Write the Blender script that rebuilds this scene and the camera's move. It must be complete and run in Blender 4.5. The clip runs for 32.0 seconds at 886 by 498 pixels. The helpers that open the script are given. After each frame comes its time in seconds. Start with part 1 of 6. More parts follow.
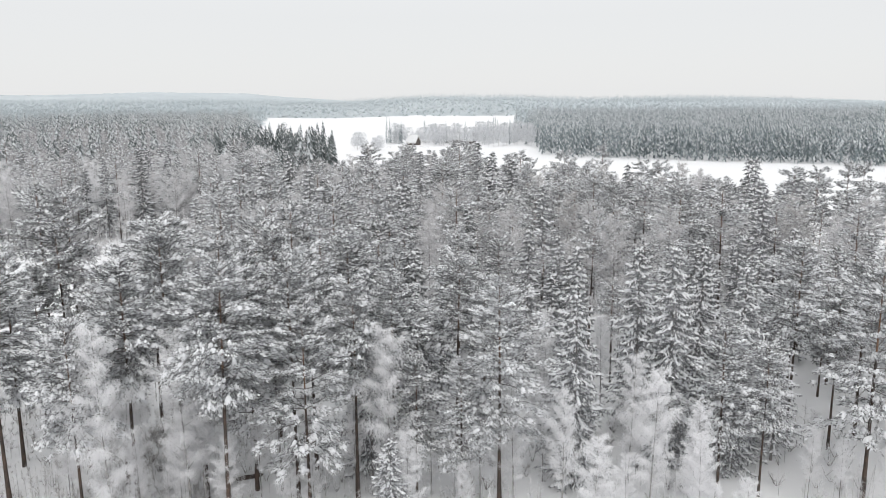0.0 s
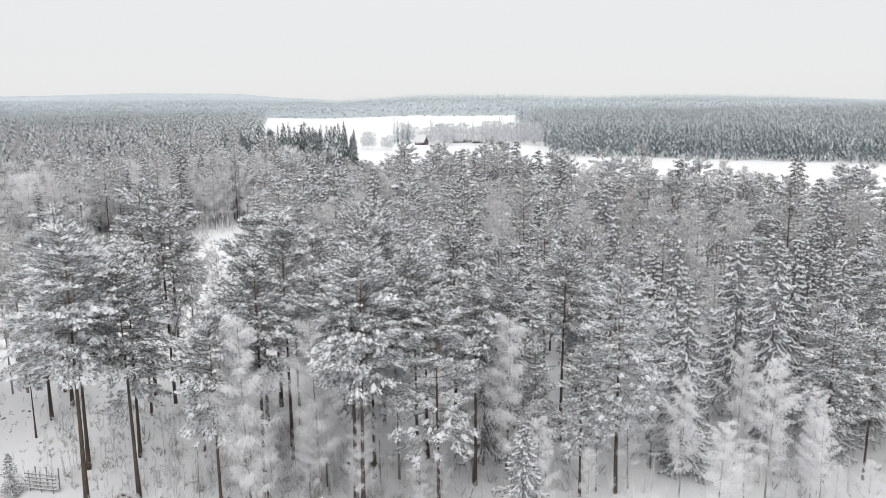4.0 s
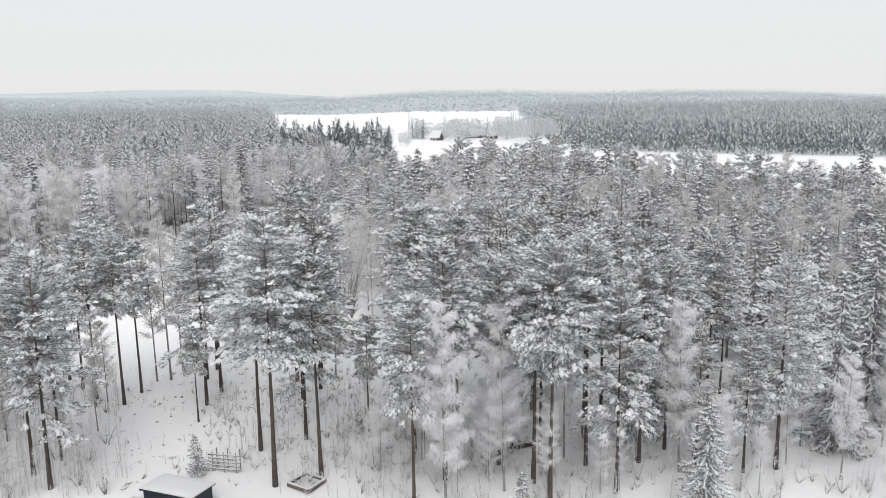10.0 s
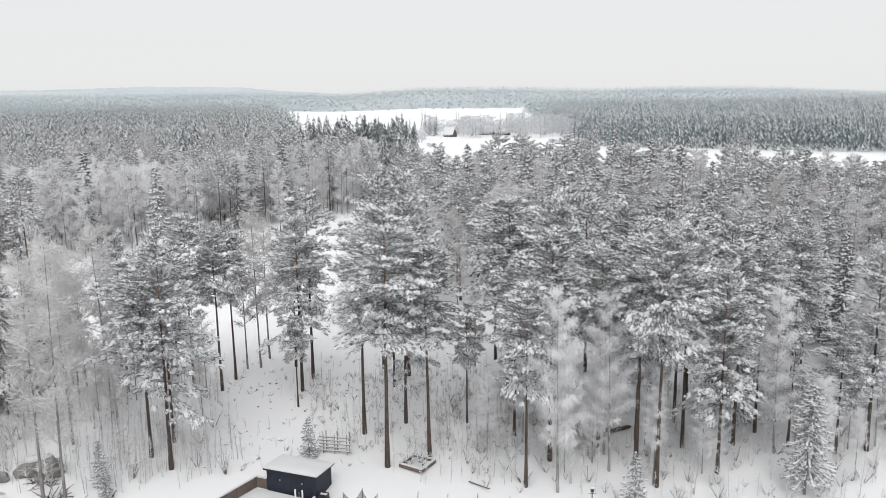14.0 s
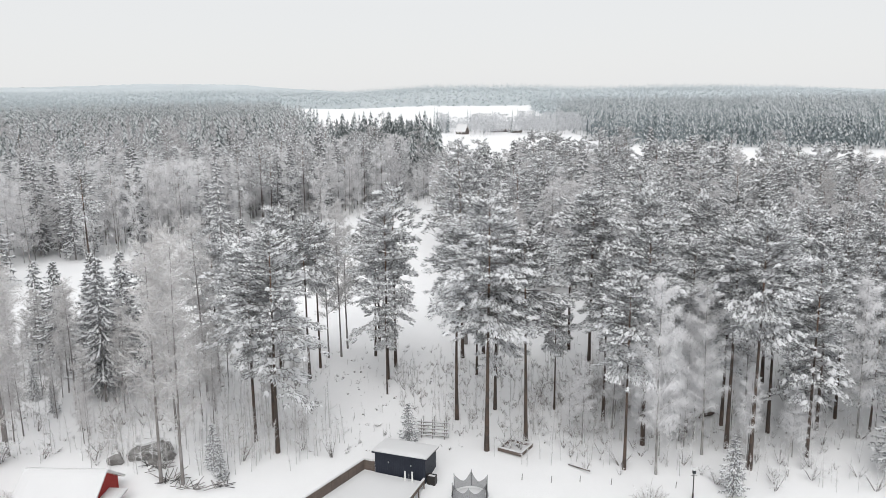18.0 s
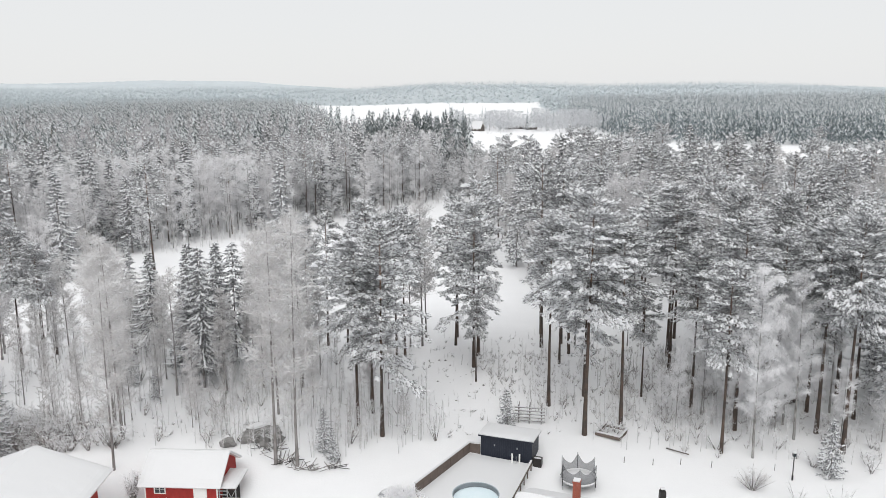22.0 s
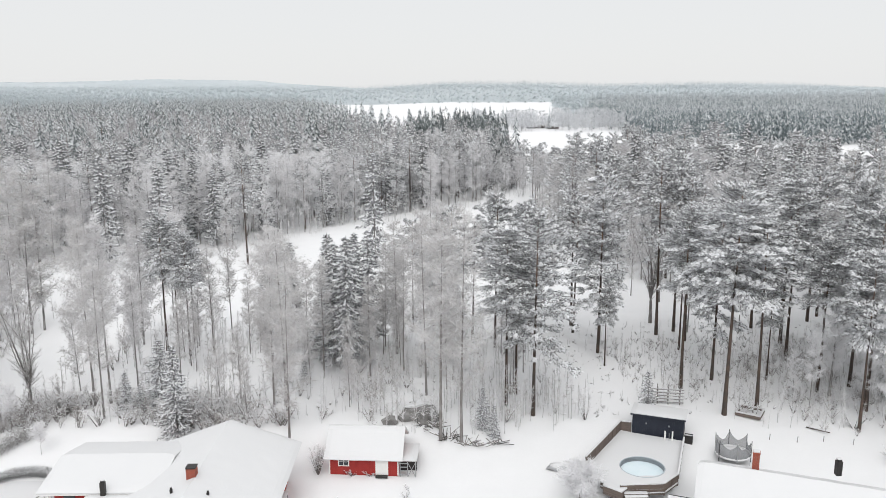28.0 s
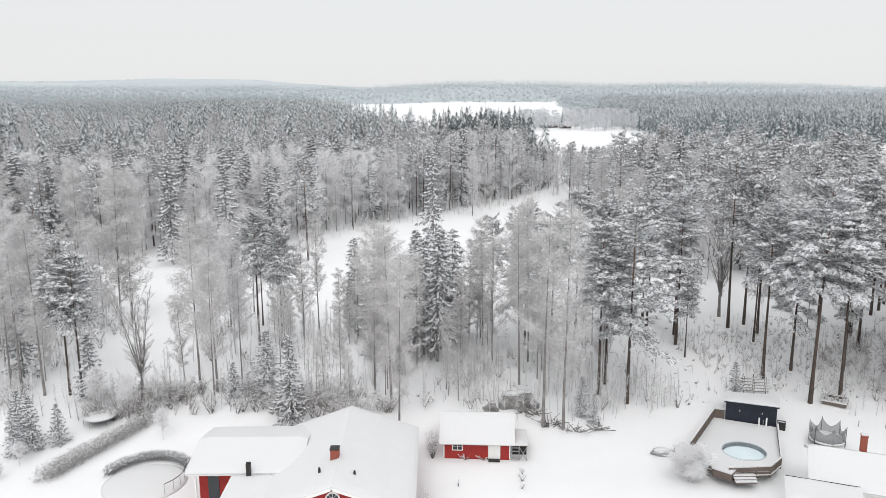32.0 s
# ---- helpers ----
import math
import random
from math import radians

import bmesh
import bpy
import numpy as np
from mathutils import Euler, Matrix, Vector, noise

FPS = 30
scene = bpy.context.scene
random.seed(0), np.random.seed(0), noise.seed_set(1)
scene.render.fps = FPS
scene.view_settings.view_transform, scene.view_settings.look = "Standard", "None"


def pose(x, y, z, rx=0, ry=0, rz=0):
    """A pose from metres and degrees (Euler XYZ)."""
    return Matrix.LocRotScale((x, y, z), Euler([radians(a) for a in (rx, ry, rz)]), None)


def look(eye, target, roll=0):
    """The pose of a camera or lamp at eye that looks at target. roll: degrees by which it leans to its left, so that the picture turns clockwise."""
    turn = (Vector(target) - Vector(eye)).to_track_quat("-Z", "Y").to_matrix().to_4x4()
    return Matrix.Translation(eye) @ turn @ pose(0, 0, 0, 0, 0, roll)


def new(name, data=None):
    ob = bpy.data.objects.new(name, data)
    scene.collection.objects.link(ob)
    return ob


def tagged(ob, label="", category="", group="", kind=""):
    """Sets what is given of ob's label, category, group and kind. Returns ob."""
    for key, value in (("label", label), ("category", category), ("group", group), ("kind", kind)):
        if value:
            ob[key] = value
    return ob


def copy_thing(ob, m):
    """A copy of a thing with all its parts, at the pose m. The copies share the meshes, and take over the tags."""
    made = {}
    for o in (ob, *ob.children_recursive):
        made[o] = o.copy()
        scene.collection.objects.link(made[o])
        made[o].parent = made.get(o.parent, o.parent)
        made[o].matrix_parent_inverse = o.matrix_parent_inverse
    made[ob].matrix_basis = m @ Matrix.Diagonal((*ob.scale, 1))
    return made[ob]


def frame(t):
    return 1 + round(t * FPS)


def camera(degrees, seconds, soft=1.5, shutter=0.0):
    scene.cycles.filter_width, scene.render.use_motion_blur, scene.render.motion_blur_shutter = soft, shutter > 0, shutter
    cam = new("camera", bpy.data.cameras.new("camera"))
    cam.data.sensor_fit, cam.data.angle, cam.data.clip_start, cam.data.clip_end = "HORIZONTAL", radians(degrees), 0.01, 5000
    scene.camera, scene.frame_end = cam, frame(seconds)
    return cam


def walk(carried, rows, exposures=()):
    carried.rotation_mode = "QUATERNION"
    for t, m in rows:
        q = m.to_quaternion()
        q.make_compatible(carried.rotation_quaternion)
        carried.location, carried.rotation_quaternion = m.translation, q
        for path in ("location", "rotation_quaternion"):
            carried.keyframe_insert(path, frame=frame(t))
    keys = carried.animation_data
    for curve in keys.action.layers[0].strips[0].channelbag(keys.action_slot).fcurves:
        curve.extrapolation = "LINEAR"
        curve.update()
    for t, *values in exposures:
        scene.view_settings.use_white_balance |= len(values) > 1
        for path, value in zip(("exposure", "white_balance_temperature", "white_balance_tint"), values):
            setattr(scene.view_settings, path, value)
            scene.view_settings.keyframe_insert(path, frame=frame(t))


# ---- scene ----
cam = camera(58.9, 32.0, soft=0.55)
METRES, EYE, TILT, LEAN, TURN = 90.0, 36.4, -1.2, 0.0, 0.0
ROWS = [
    (0.0, 0.0, 0.0, 0.0, -0.05, -9.52, 0.27),
    (0.5, -0.0162, -0.003, -0.0, -0.11, -9.56, 0.29),
    (1.0, -0.0323, -0.0061, -0.0009, -0.15, -9.52, 0.31),
    (1.5, -0.0485, -0.0089, -0.0014, -0.22, -9.51, 0.31),
    (2.0, -0.0653, -0.0119, -0.0016, -0.33, -9.52, 0.34),
    (2.5, -0.0819, -0.0147, -0.0021, -0.44, -9.5, 0.37),
    (3.0, -0.0973, -0.0177, -0.0021, -0.47, -9.51, 0.39),
    (3.5, -0.1124, -0.0206, -0.0021, -0.49, -9.51, 0.39),
    (5.5, -0.1736, -0.0295, -0.0038, -0.7, -9.58, 0.49),
    (6.0, -0.1885, -0.0317, -0.0033, -0.69, -9.61, 0.52),
    (6.5, -0.2039, -0.0344, -0.0031, -0.71, -9.65, 0.54),
    (7.0, -0.2198, -0.0369, -0.0031, -0.77, -9.68, 0.55),
    (7.5, -0.2362, -0.0397, -0.0027, -0.87, -9.71, 0.57),
    (8.0, -0.2524, -0.0429, -0.0019, -0.93, -9.79, 0.59),
    (8.5, -0.2689, -0.0458, -0.0022, -0.98, -9.78, 0.6),
    (9.0, -0.2849, -0.0491, -0.0026, -1.04, -9.77, 0.64),
    (9.5, -0.301, -0.0529, -0.0035, -1.04, -9.78, 0.58),
    (10.0, -0.3163, -0.0563, -0.0036, -1.0, -9.81, 0.63),
    (10.5, -0.3321, -0.0598, -0.0038, -0.98, -9.85, 0.59),
    (11.0, -0.3467, -0.0634, -0.0042, -0.97, -9.86, 0.6),
    (11.5, -0.3616, -0.0671, -0.0048, -0.99, -9.89, 0.62),
    (12.0, -0.3764, -0.0709, -0.0046, -1.01, -9.92, 0.65),
    (12.5, -0.3911, -0.0749, -0.0047, -1.04, -9.94, 0.66),
    (13.0, -0.4054, -0.079, -0.0049, -1.06, -9.96, 0.67),
    (13.5, -0.4194, -0.0831, -0.0049, -1.03, -9.98, 0.66),
    (14.0, -0.4333, -0.0874, -0.0049, -1.0, -10.02, 0.63),
    (14.5, -0.447, -0.0913, -0.0047, -1.03, -10.03, 0.67),
    (16.5, -0.5039, -0.1052, -0.0052, -1.08, -10.13, 0.59),
    (17.0, -0.5178, -0.1089, -0.0056, -1.06, -10.16, 0.56),
    (17.5, -0.5317, -0.1127, -0.0058, -1.01, -10.15, 0.56),
    (18.0, -0.5454, -0.1163, -0.0058, -1.01, -10.19, 0.54),
    (18.5, -0.5587, -0.12, -0.006, -1.02, -10.2, 0.55),
    (19.0, -0.573, -0.1237, -0.0062, -0.98, -10.24, 0.54),
    (19.5, -0.5875, -0.1273, -0.0059, -0.97, -10.24, 0.55),
    (20.0, -0.6024, -0.1301, -0.0061, -0.97, -10.28, 0.52),
    (20.5, -0.6172, -0.1332, -0.0064, -0.96, -10.31, 0.49),
    (21.0, -0.6318, -0.1368, -0.0066, -0.91, -10.34, 0.48),
    (21.5, -0.6462, -0.1406, -0.007, -0.89, -10.37, 0.43),
    (22.0, -0.6605, -0.145, -0.0072, -0.81, -10.39, 0.42),
    (22.5, -0.6743, -0.1501, -0.0075, -0.75, -10.38, 0.4),
    (23.0, -0.6876, -0.1553, -0.0077, -0.71, -10.37, 0.4),
    (23.5, -0.7011, -0.1603, -0.0077, -0.71, -10.37, 0.39),
    (24.0, -0.7149, -0.1655, -0.0078, -0.66, -10.35, 0.38),
    (24.5, -0.7288, -0.1703, -0.0077, -0.62, -10.33, 0.38),
    (25.0, -0.7431, -0.175, -0.0077, -0.62, -10.33, 0.36),
    (25.5, -0.7585, -0.1798, -0.0082, -0.65, -10.32, 0.36),
    (27.5, -0.826, -0.1928, -0.0091, -0.68, -10.39, 0.32),
    (28.0, -0.8426, -0.1965, -0.0093, -0.63, -10.42, 0.29),
    (28.5, -0.8589, -0.2009, -0.0093, -0.6, -10.45, 0.28),
    (29.0, -0.8751, -0.2055, -0.0089, -0.59, -10.47, 0.27),
    (29.5, -0.8906, -0.2103, -0.0089, -0.63, -10.47, 0.27),
    (30.0, -0.9063, -0.2152, -0.0087, -0.67, -10.47, 0.27),
    (30.5, -0.9222, -0.2205, -0.0084, -0.68, -10.47, 0.25),
    (31.0, -0.9382, -0.2255, -0.0082, -0.64, -10.47, 0.24),
    (31.5, -0.9543, -0.2304, -0.0079, -0.63, -10.47, 0.24),
    (32.0, -0.9699, -0.2353, -0.0078, -0.66, -10.46, 0.23),
]
walk(cam, [(t, pose(0, 0, EYE, TILT, LEAN, TURN) @ pose(METRES * x, METRES * y, METRES * z, 90 + pitch, roll, yaw)) for t, x, y, z, yaw, pitch, roll in ROWS])

# ---- world and light: a white overcast winter sky ----
world = bpy.data.worlds.new("overcast_sky")
scene.world = world
world.use_nodes = True
wn, wl = world.node_tree.nodes, world.node_tree.links
wn.clear()
w_out, w_bg, w_mix = wn.new("ShaderNodeOutputWorld"), wn.new("ShaderNodeBackground"), wn.new("ShaderNodeMix")
w_sky, w_gain = wn.new("ShaderNodeTexSky"), wn.new("ShaderNodeVectorMath")
w_sky.sky_type, w_sky.sun_disc = "NISHITA", False
w_sky.sun_elevation, w_sky.sun_rotation = radians(48), radians(186)
w_gain.operation = "SCALE"
w_gain.inputs[3].default_value = 0.1
w_mix.data_type = "RGBA"
w_mix.inputs[0].default_value = 0.93
w_mix.inputs[7].default_value = (0.84, 0.845, 0.852, 1)
wl.new(w_sky.outputs[0], w_gain.inputs[0])
wl.new(w_gain.outputs[0], w_mix.inputs[6])
# an overcast sky is brighter overhead than at the horizon
w_dir, w_sep, w_up, w_lift = wn.new("ShaderNodeTexCoord"), wn.new("ShaderNodeSeparateXYZ"), wn.new("ShaderNodeMapRange"), wn.new("ShaderNodeVectorMath")
w_lift.operation = "SCALE"
w_up.inputs[1].default_value, w_up.inputs[2].default_value, w_up.inputs[3].default_value, w_up.inputs[4].default_value = 0.1, 1.0, 1.0, 1.65
wl.new(w_dir.outputs["Generated"], w_sep.inputs[0])
wl.new(w_sep.outputs[2], w_up.inputs[0])
wl.new(w_mix.outputs[2], w_lift.inputs[0])
wl.new(w_up.outputs[0], w_lift.inputs[3])
wl.new(w_lift.outputs[0], w_bg.inputs[0])
wl.new(w_bg.outputs[0], w_out.inputs[0])
w_bg.inputs[1].default_value = 1.0

sun_data = bpy.data.lights.new("sun", "SUN")
sun_data.energy, sun_data.angle, sun_data.color = 1.2, radians(45), (1.0, 0.98, 0.95)
sun = new("sun", sun_data)
sun.matrix_world = look((-18, -110, 190), (0, 60, 0))

# ---- materials ----
def material(name, colour, rough=0.8, metal=0.0, spots=None, scale=1.0, amount=0.5, fine=None, bump=0.0, bump_scale=20.0, island=0.0, obj=0.0, spec=0.3, thin=0.0):
    """A surface with a base colour, broad stains of a second colour, a fine grain, relief, and variation by piece or by object."""
    m = bpy.data.materials.new(name)
    m.use_nodes = True
    n, l = m.node_tree.nodes, m.node_tree.links
    b = n["Principled BSDF"]
    b.inputs["Roughness"].default_value, b.inputs["Metallic"].default_value = rough, metal
    b.inputs["Specular IOR Level"].default_value = spec
    geo = n.new("ShaderNodeNewGeometry")
    colour_out = None
    rgb = n.new("ShaderNodeRGB")
    rgb.outputs[0].default_value = (*colour, 1)
    colour_out = rgb.outputs[0]

    def mix(fac, other):
        x = n.new("ShaderNodeMix")
        x.data_type = "RGBA"
        l.new(fac, x.inputs[0])
        l.new(colour_out, x.inputs[6])
        x.inputs[7].default_value = (*other, 1)
        return x.outputs[2]

    def ramp(src, lo, hi, top):
        r = n.new("ShaderNodeMapRange")
        l.new(src, r.inputs[0])
        r.inputs[1].default_value, r.inputs[2].default_value, r.inputs[3].default_value, r.inputs[4].default_value = lo, hi, 0, top
        return r.outputs[0]

    def noise_tex(s, detail=4):
        t = n.new("ShaderNodeTexNoise")
        l.new(geo.outputs["Position"], t.inputs[0])
        t.inputs["Scale"].default_value, t.inputs["Detail"].default_value = s, detail
        return t.outputs["Fac"]

    if spots:
        colour_out = mix(ramp(noise_tex(scale), 0.38, 0.68, amount), spots)
        if fine is None:
            colour_out = mix(ramp(noise_tex(scale * 9), 0.4, 0.75, amount * 0.6), spots)
    if fine:
        colour_out = mix(ramp(noise_tex(scale * 9), 0.42, 0.7, amount), fine)
    if island:
        colour_out = mix(ramp(geo.outputs["Random Per Island"], 0.35, 1.0, island), spots or colour)
    if obj:
        info = n.new("ShaderNodeObjectInfo")
        colour_out = mix(ramp(info.outputs["Random"], 0.0, 1.0, obj), fine or spots or colour)
    l.new(colour_out, b.inputs["Base Color"])
    if thin:
        through_light, blend = n.new("ShaderNodeBsdfTranslucent"), n.new("ShaderNodeMixShader")
        l.new(colour_out, through_light.inputs[0])
        blend.inputs[0].default_value = thin
        l.new(b.outputs[0], blend.inputs[1])
        l.new(through_light.outputs[0], blend.inputs[2])
        l.new(blend.outputs[0], n["Material Output"].inputs[0])
    if bump:
        bp = n.new("ShaderNodeBump")
        bp.inputs["Strength"].default_value, bp.inputs["Distance"].default_value = bump, 0.05
        l.new(noise_tex(bump_scale, 6), bp.inputs["Height"])
        l.new(bp.outputs[0], b.inputs["Normal"])
    return m


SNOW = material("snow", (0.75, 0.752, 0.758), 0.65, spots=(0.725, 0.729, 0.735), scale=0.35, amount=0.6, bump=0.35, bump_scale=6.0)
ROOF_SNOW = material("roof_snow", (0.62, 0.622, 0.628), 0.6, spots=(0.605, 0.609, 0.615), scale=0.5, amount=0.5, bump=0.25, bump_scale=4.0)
TREE_SNOW = material("tree_snow", (0.95, 0.955, 0.97), 0.7, spots=(0.86, 0.865, 0.88), scale=2.5, amount=0.35, island=0.2, thin=0.45)
PINE_NEEDLE = material("pine_needles", (0.07, 0.075, 0.07), 0.75, spots=(0.7, 0.703, 0.716), scale=0.25, amount=0.3, island=0.8, obj=0.3, thin=0.4)
SPRUCE_NEEDLE = material("spruce_needles", (0.045, 0.051, 0.049), 0.75, spots=(0.58, 0.583, 0.6), scale=0.3, amount=0.25, island=0.6, obj=0.3, thin=0.3)
FROST_TWIG = material("frosted_twigs", (0.92, 0.92, 0.93), 0.85, spots=(0.76, 0.755, 0.76), scale=0.6, amount=0.3, island=0.4, obj=0.2, thin=0.55)
GREY_TWIG = material("bare_twigs", (0.46, 0.44, 0.43), 0.85, spots=(0.82, 0.82, 0.83), scale=0.8, amount=0.5, island=0.7, obj=0.2, thin=0.35)
PINE_BARK = material("pine_bark", (0.075, 0.062, 0.055), 0.9, spots=(0.15, 0.10, 0.075), scale=1.3, amount=0.7, fine=(0.035, 0.03, 0.028), bump=0.8, bump_scale=14.0)
ORANGE_BARK = material("orange_pine_bark", (0.20, 0.115, 0.07), 0.9, spots=(0.11, 0.075, 0.06), scale=1.6, amount=0.7, fine=(0.3, 0.22, 0.17), bump=0.6, bump_scale=14.0)
BIRCH_BARK = material("birch_bark", (0.42, 0.41, 0.40), 0.8, spots=(0.07, 0.065, 0.06), scale=1.1, amount=0.8, bump=0.3)
GREY_BARK = material("grey_bark", (0.17, 0.155, 0.145), 0.9, spots=(0.36, 0.35, 0.35), scale=1.4, amount=0.6, bump=0.6)
# bluer and lighter than the near spruces: distance haze put into the colour
HAZED_SPRUCE = material("hazed_far_spruce", (0.085, 0.115, 0.122), 0.8, spots=(0.50, 0.54, 0.56), scale=0.05, amount=0.4, island=0.45, thin=0.3)
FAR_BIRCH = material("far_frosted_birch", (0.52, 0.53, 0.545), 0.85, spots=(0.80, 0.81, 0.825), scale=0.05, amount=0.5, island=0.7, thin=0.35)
# frosted wood with the grey-blue of distance haze painted into its colour
HAZE_WOOD = material("distant_frost_and_haze", (0.29, 0.33, 0.345), 0.9, spots=(0.52, 0.56, 0.575), scale=0.008, amount=0.5, island=0.5, thin=0.3)
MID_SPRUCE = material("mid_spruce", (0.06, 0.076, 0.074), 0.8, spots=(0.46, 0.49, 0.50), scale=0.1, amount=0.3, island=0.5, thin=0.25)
MID_BIRCH = material("mid_frosted_birch", (0.39, 0.372, 0.368), 0.85, spots=(0.79, 0.785, 0.795), scale=0.08, amount=0.5, island=0.75, thin=0.3)
# paler again: more haze put into the colour of the ridge trees
PALE_RIDGE = material("far_ridge_frost_haze", (0.50, 0.55, 0.57), 0.9, spots=(0.70, 0.73, 0.745), scale=0.003, amount=0.6, island=0.3, thin=0.3)
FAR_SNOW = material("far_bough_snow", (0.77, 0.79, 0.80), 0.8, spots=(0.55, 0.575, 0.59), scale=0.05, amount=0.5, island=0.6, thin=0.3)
FROST_STEM = material("frosted_stems", (0.46, 0.45, 0.445), 0.85, spots=(0.74, 0.74, 0.745), scale=1.2, amount=0.6)
GREY_FROST = material("grey_frosted_twigs", (0.49, 0.475, 0.475), 0.85, spots=(0.88, 0.878, 0.89), scale=0.5, amount=0.45, island=0.75, obj=0.3, thin=0.4)
HEDGE_TWIG = material("dark_hedge_twigs", (0.16, 0.15, 0.14), 0.85, spots=(0.55, 0.55, 0.55), scale=1.5, amount=0.4, island=0.6)
BROWN_TWIG = material("brown_scrub_twigs", (0.27, 0.24, 0.225), 0.85, spots=(0.66, 0.655, 0.65), scale=0.8, amount=0.4, island=0.6)
# dark colour that paints the shade inside the far crowns
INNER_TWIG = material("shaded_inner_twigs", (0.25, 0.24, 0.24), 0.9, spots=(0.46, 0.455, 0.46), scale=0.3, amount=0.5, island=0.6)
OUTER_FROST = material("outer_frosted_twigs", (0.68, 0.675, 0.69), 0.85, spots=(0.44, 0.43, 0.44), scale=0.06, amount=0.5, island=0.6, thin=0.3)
# close to the sky's tone: deep haze painted over the frost colour
FAR_HILL = material("faraway_hill_frost_haze", (0.57, 0.62, 0.645), 0.9, spots=(0.68, 0.72, 0.735), scale=0.003, amount=0.6, island=0.25, thin=0.3)
FARM_WALL = material("dark_farm_boards", (0.105, 0.088, 0.082), 0.85, spots=(0.17, 0.15, 0.14), scale=1.0, amount=0.5)

# ---- mesh helpers ----
def mesh_np(name, verts, tris, mats, index=None, smooth=False):
    """A mesh from arrays of corners and triangles."""
    verts, tris = np.asarray(verts, np.float32), np.asarray(tris, np.int32)
    me = bpy.data.meshes.new(name)
    me.vertices.add(len(verts))
    me.vertices.foreach_set("co", verts.ravel())
    me.loops.add(tris.size)
    me.loops.foreach_set("vertex_index", tris.ravel())
    me.polygons.add(len(tris))
    me.polygons.foreach_set("loop_start", np.arange(0, tris.size, 3, dtype=np.int32))
    for m in mats:
        me.materials.append(m)
    if index is not None:
        me.polygons.foreach_set("material_index", np.asarray(index, np.int32))
    if smooth:
        me.polygons.foreach_set("use_smooth", np.ones(len(tris), bool))
    me.update(calc_edges=True)
    return me


class Soup:
    """Triangles gathered by material."""

    def __init__(self):
        self.v, self.f = [], []

    def tri(self, a, b, c):
        k = len(self.v)
        self.v += (a, b, c)
        self.f.append((k, k + 1, k + 2))

    def tube(self, points, radii, sides=6):
        """A tapered stem along points."""
        k0 = len(self.v)
        for p, r in zip(points, radii):
            for s in range(sides):
                a = 2 * math.pi * s / sides
                self.v.append((p[0] + r * math.cos(a), p[1] + r * math.sin(a), p[2]))
        for i in range(len(points) - 1):
            for s in range(sides):
                a, b = k0 + i * sides + s, k0 + i * sides + (s + 1) % sides
                c, d = a + sides, b + sides
                self.f += ((a, b, d), (a, d, c))

    def stick(self, p, q, r0, r1):
        """A thin three-sided limb."""
        ax = (Vector(q) - Vector(p)).normalized()
        u = ax.orthogonal().normalized()
        w = ax.cross(u)
        k = len(self.v)
        for c, r in ((p, r0), (q, r1)):
            for s in range(3):
                a = 2.0944 * s
                o = u * (r * math.cos(a)) + w * (r * math.sin(a))
                self.v.append((c[0] + o[0], c[1] + o[1], c[2] + o[2]))
        for s in range(3):
            a, b = k + s, k + (s + 1) % 3
            self.f += ((a, b, b + 3), (a, b + 3, a + 3))

    def blade(self, p, way, length, width, rng, level=False):
        """A pointed leaf-like piece from p along way; level: it lies flat."""
        way = Vector(way).normalized()
        if level:
            side = Vector((-way.y, way.x, rng.uniform(-0.25, 0.25)))
        else:
            side = way.cross(Vector((rng.gauss(0, 1), rng.gauss(0, 1), rng.gauss(0, 1))))
        side = side.normalized() * (width / 2) if side.length > 1e-6 else Vector((width / 2, 0, 0))
        p = Vector(p)
        self.tri(tuple(p - side), tuple(p + side), tuple(p + way * length))


def flake(soup, p, normal, size, rng):
    """A small uneven piece of settled snow facing along normal."""
    n = Vector(normal).normalized()
    u = n.orthogonal().normalized()
    w = n.cross(u)
    a = rng.uniform(0, 6.283)
    out = []
    for i in range(3):
        b, r = a + 2.0944 * i + rng.uniform(-0.5, 0.5), size * rng.uniform(0.38, 0.72)
        out.append((p[0] + u[0] * r * math.cos(b) + w[0] * r * math.sin(b), p[1] + u[1] * r * math.cos(b) + w[1] * r * math.sin(b), p[2] + u[2] * r * math.cos(b) + w[2] * r * math.sin(b)))
    soup.tri(*out)


def bent_trunk(rng, height, r, lean=0.012, n=7):
    pts, x, y = [], 0.0, 0.0
    dx, dy = rng.gauss(0, lean), rng.gauss(0, lean)
    for i in range(n):
        s = i / (n - 1)
        pts.append((x, y, s * height))
        dx, dy = dx + rng.gauss(0, lean * 0.6), dy + rng.gauss(0, lean * 0.6)
        x, y = x + dx * height / n, y + dy * height / n
    return pts, [r * (1.25 if i == 0 else 1) * (1 - 0.88 * i / (n - 1)) for i in range(n)]


def on_line(pts, z):
    h = pts[-1][2]
    f = min(max(z / h, 0), 0.999) * (len(pts) - 1)
    i = int(f)
    a, b = pts[i], pts[i + 1]
    return tuple(a[k] + (b[k] - a[k]) * (f - i) for k in range(3))


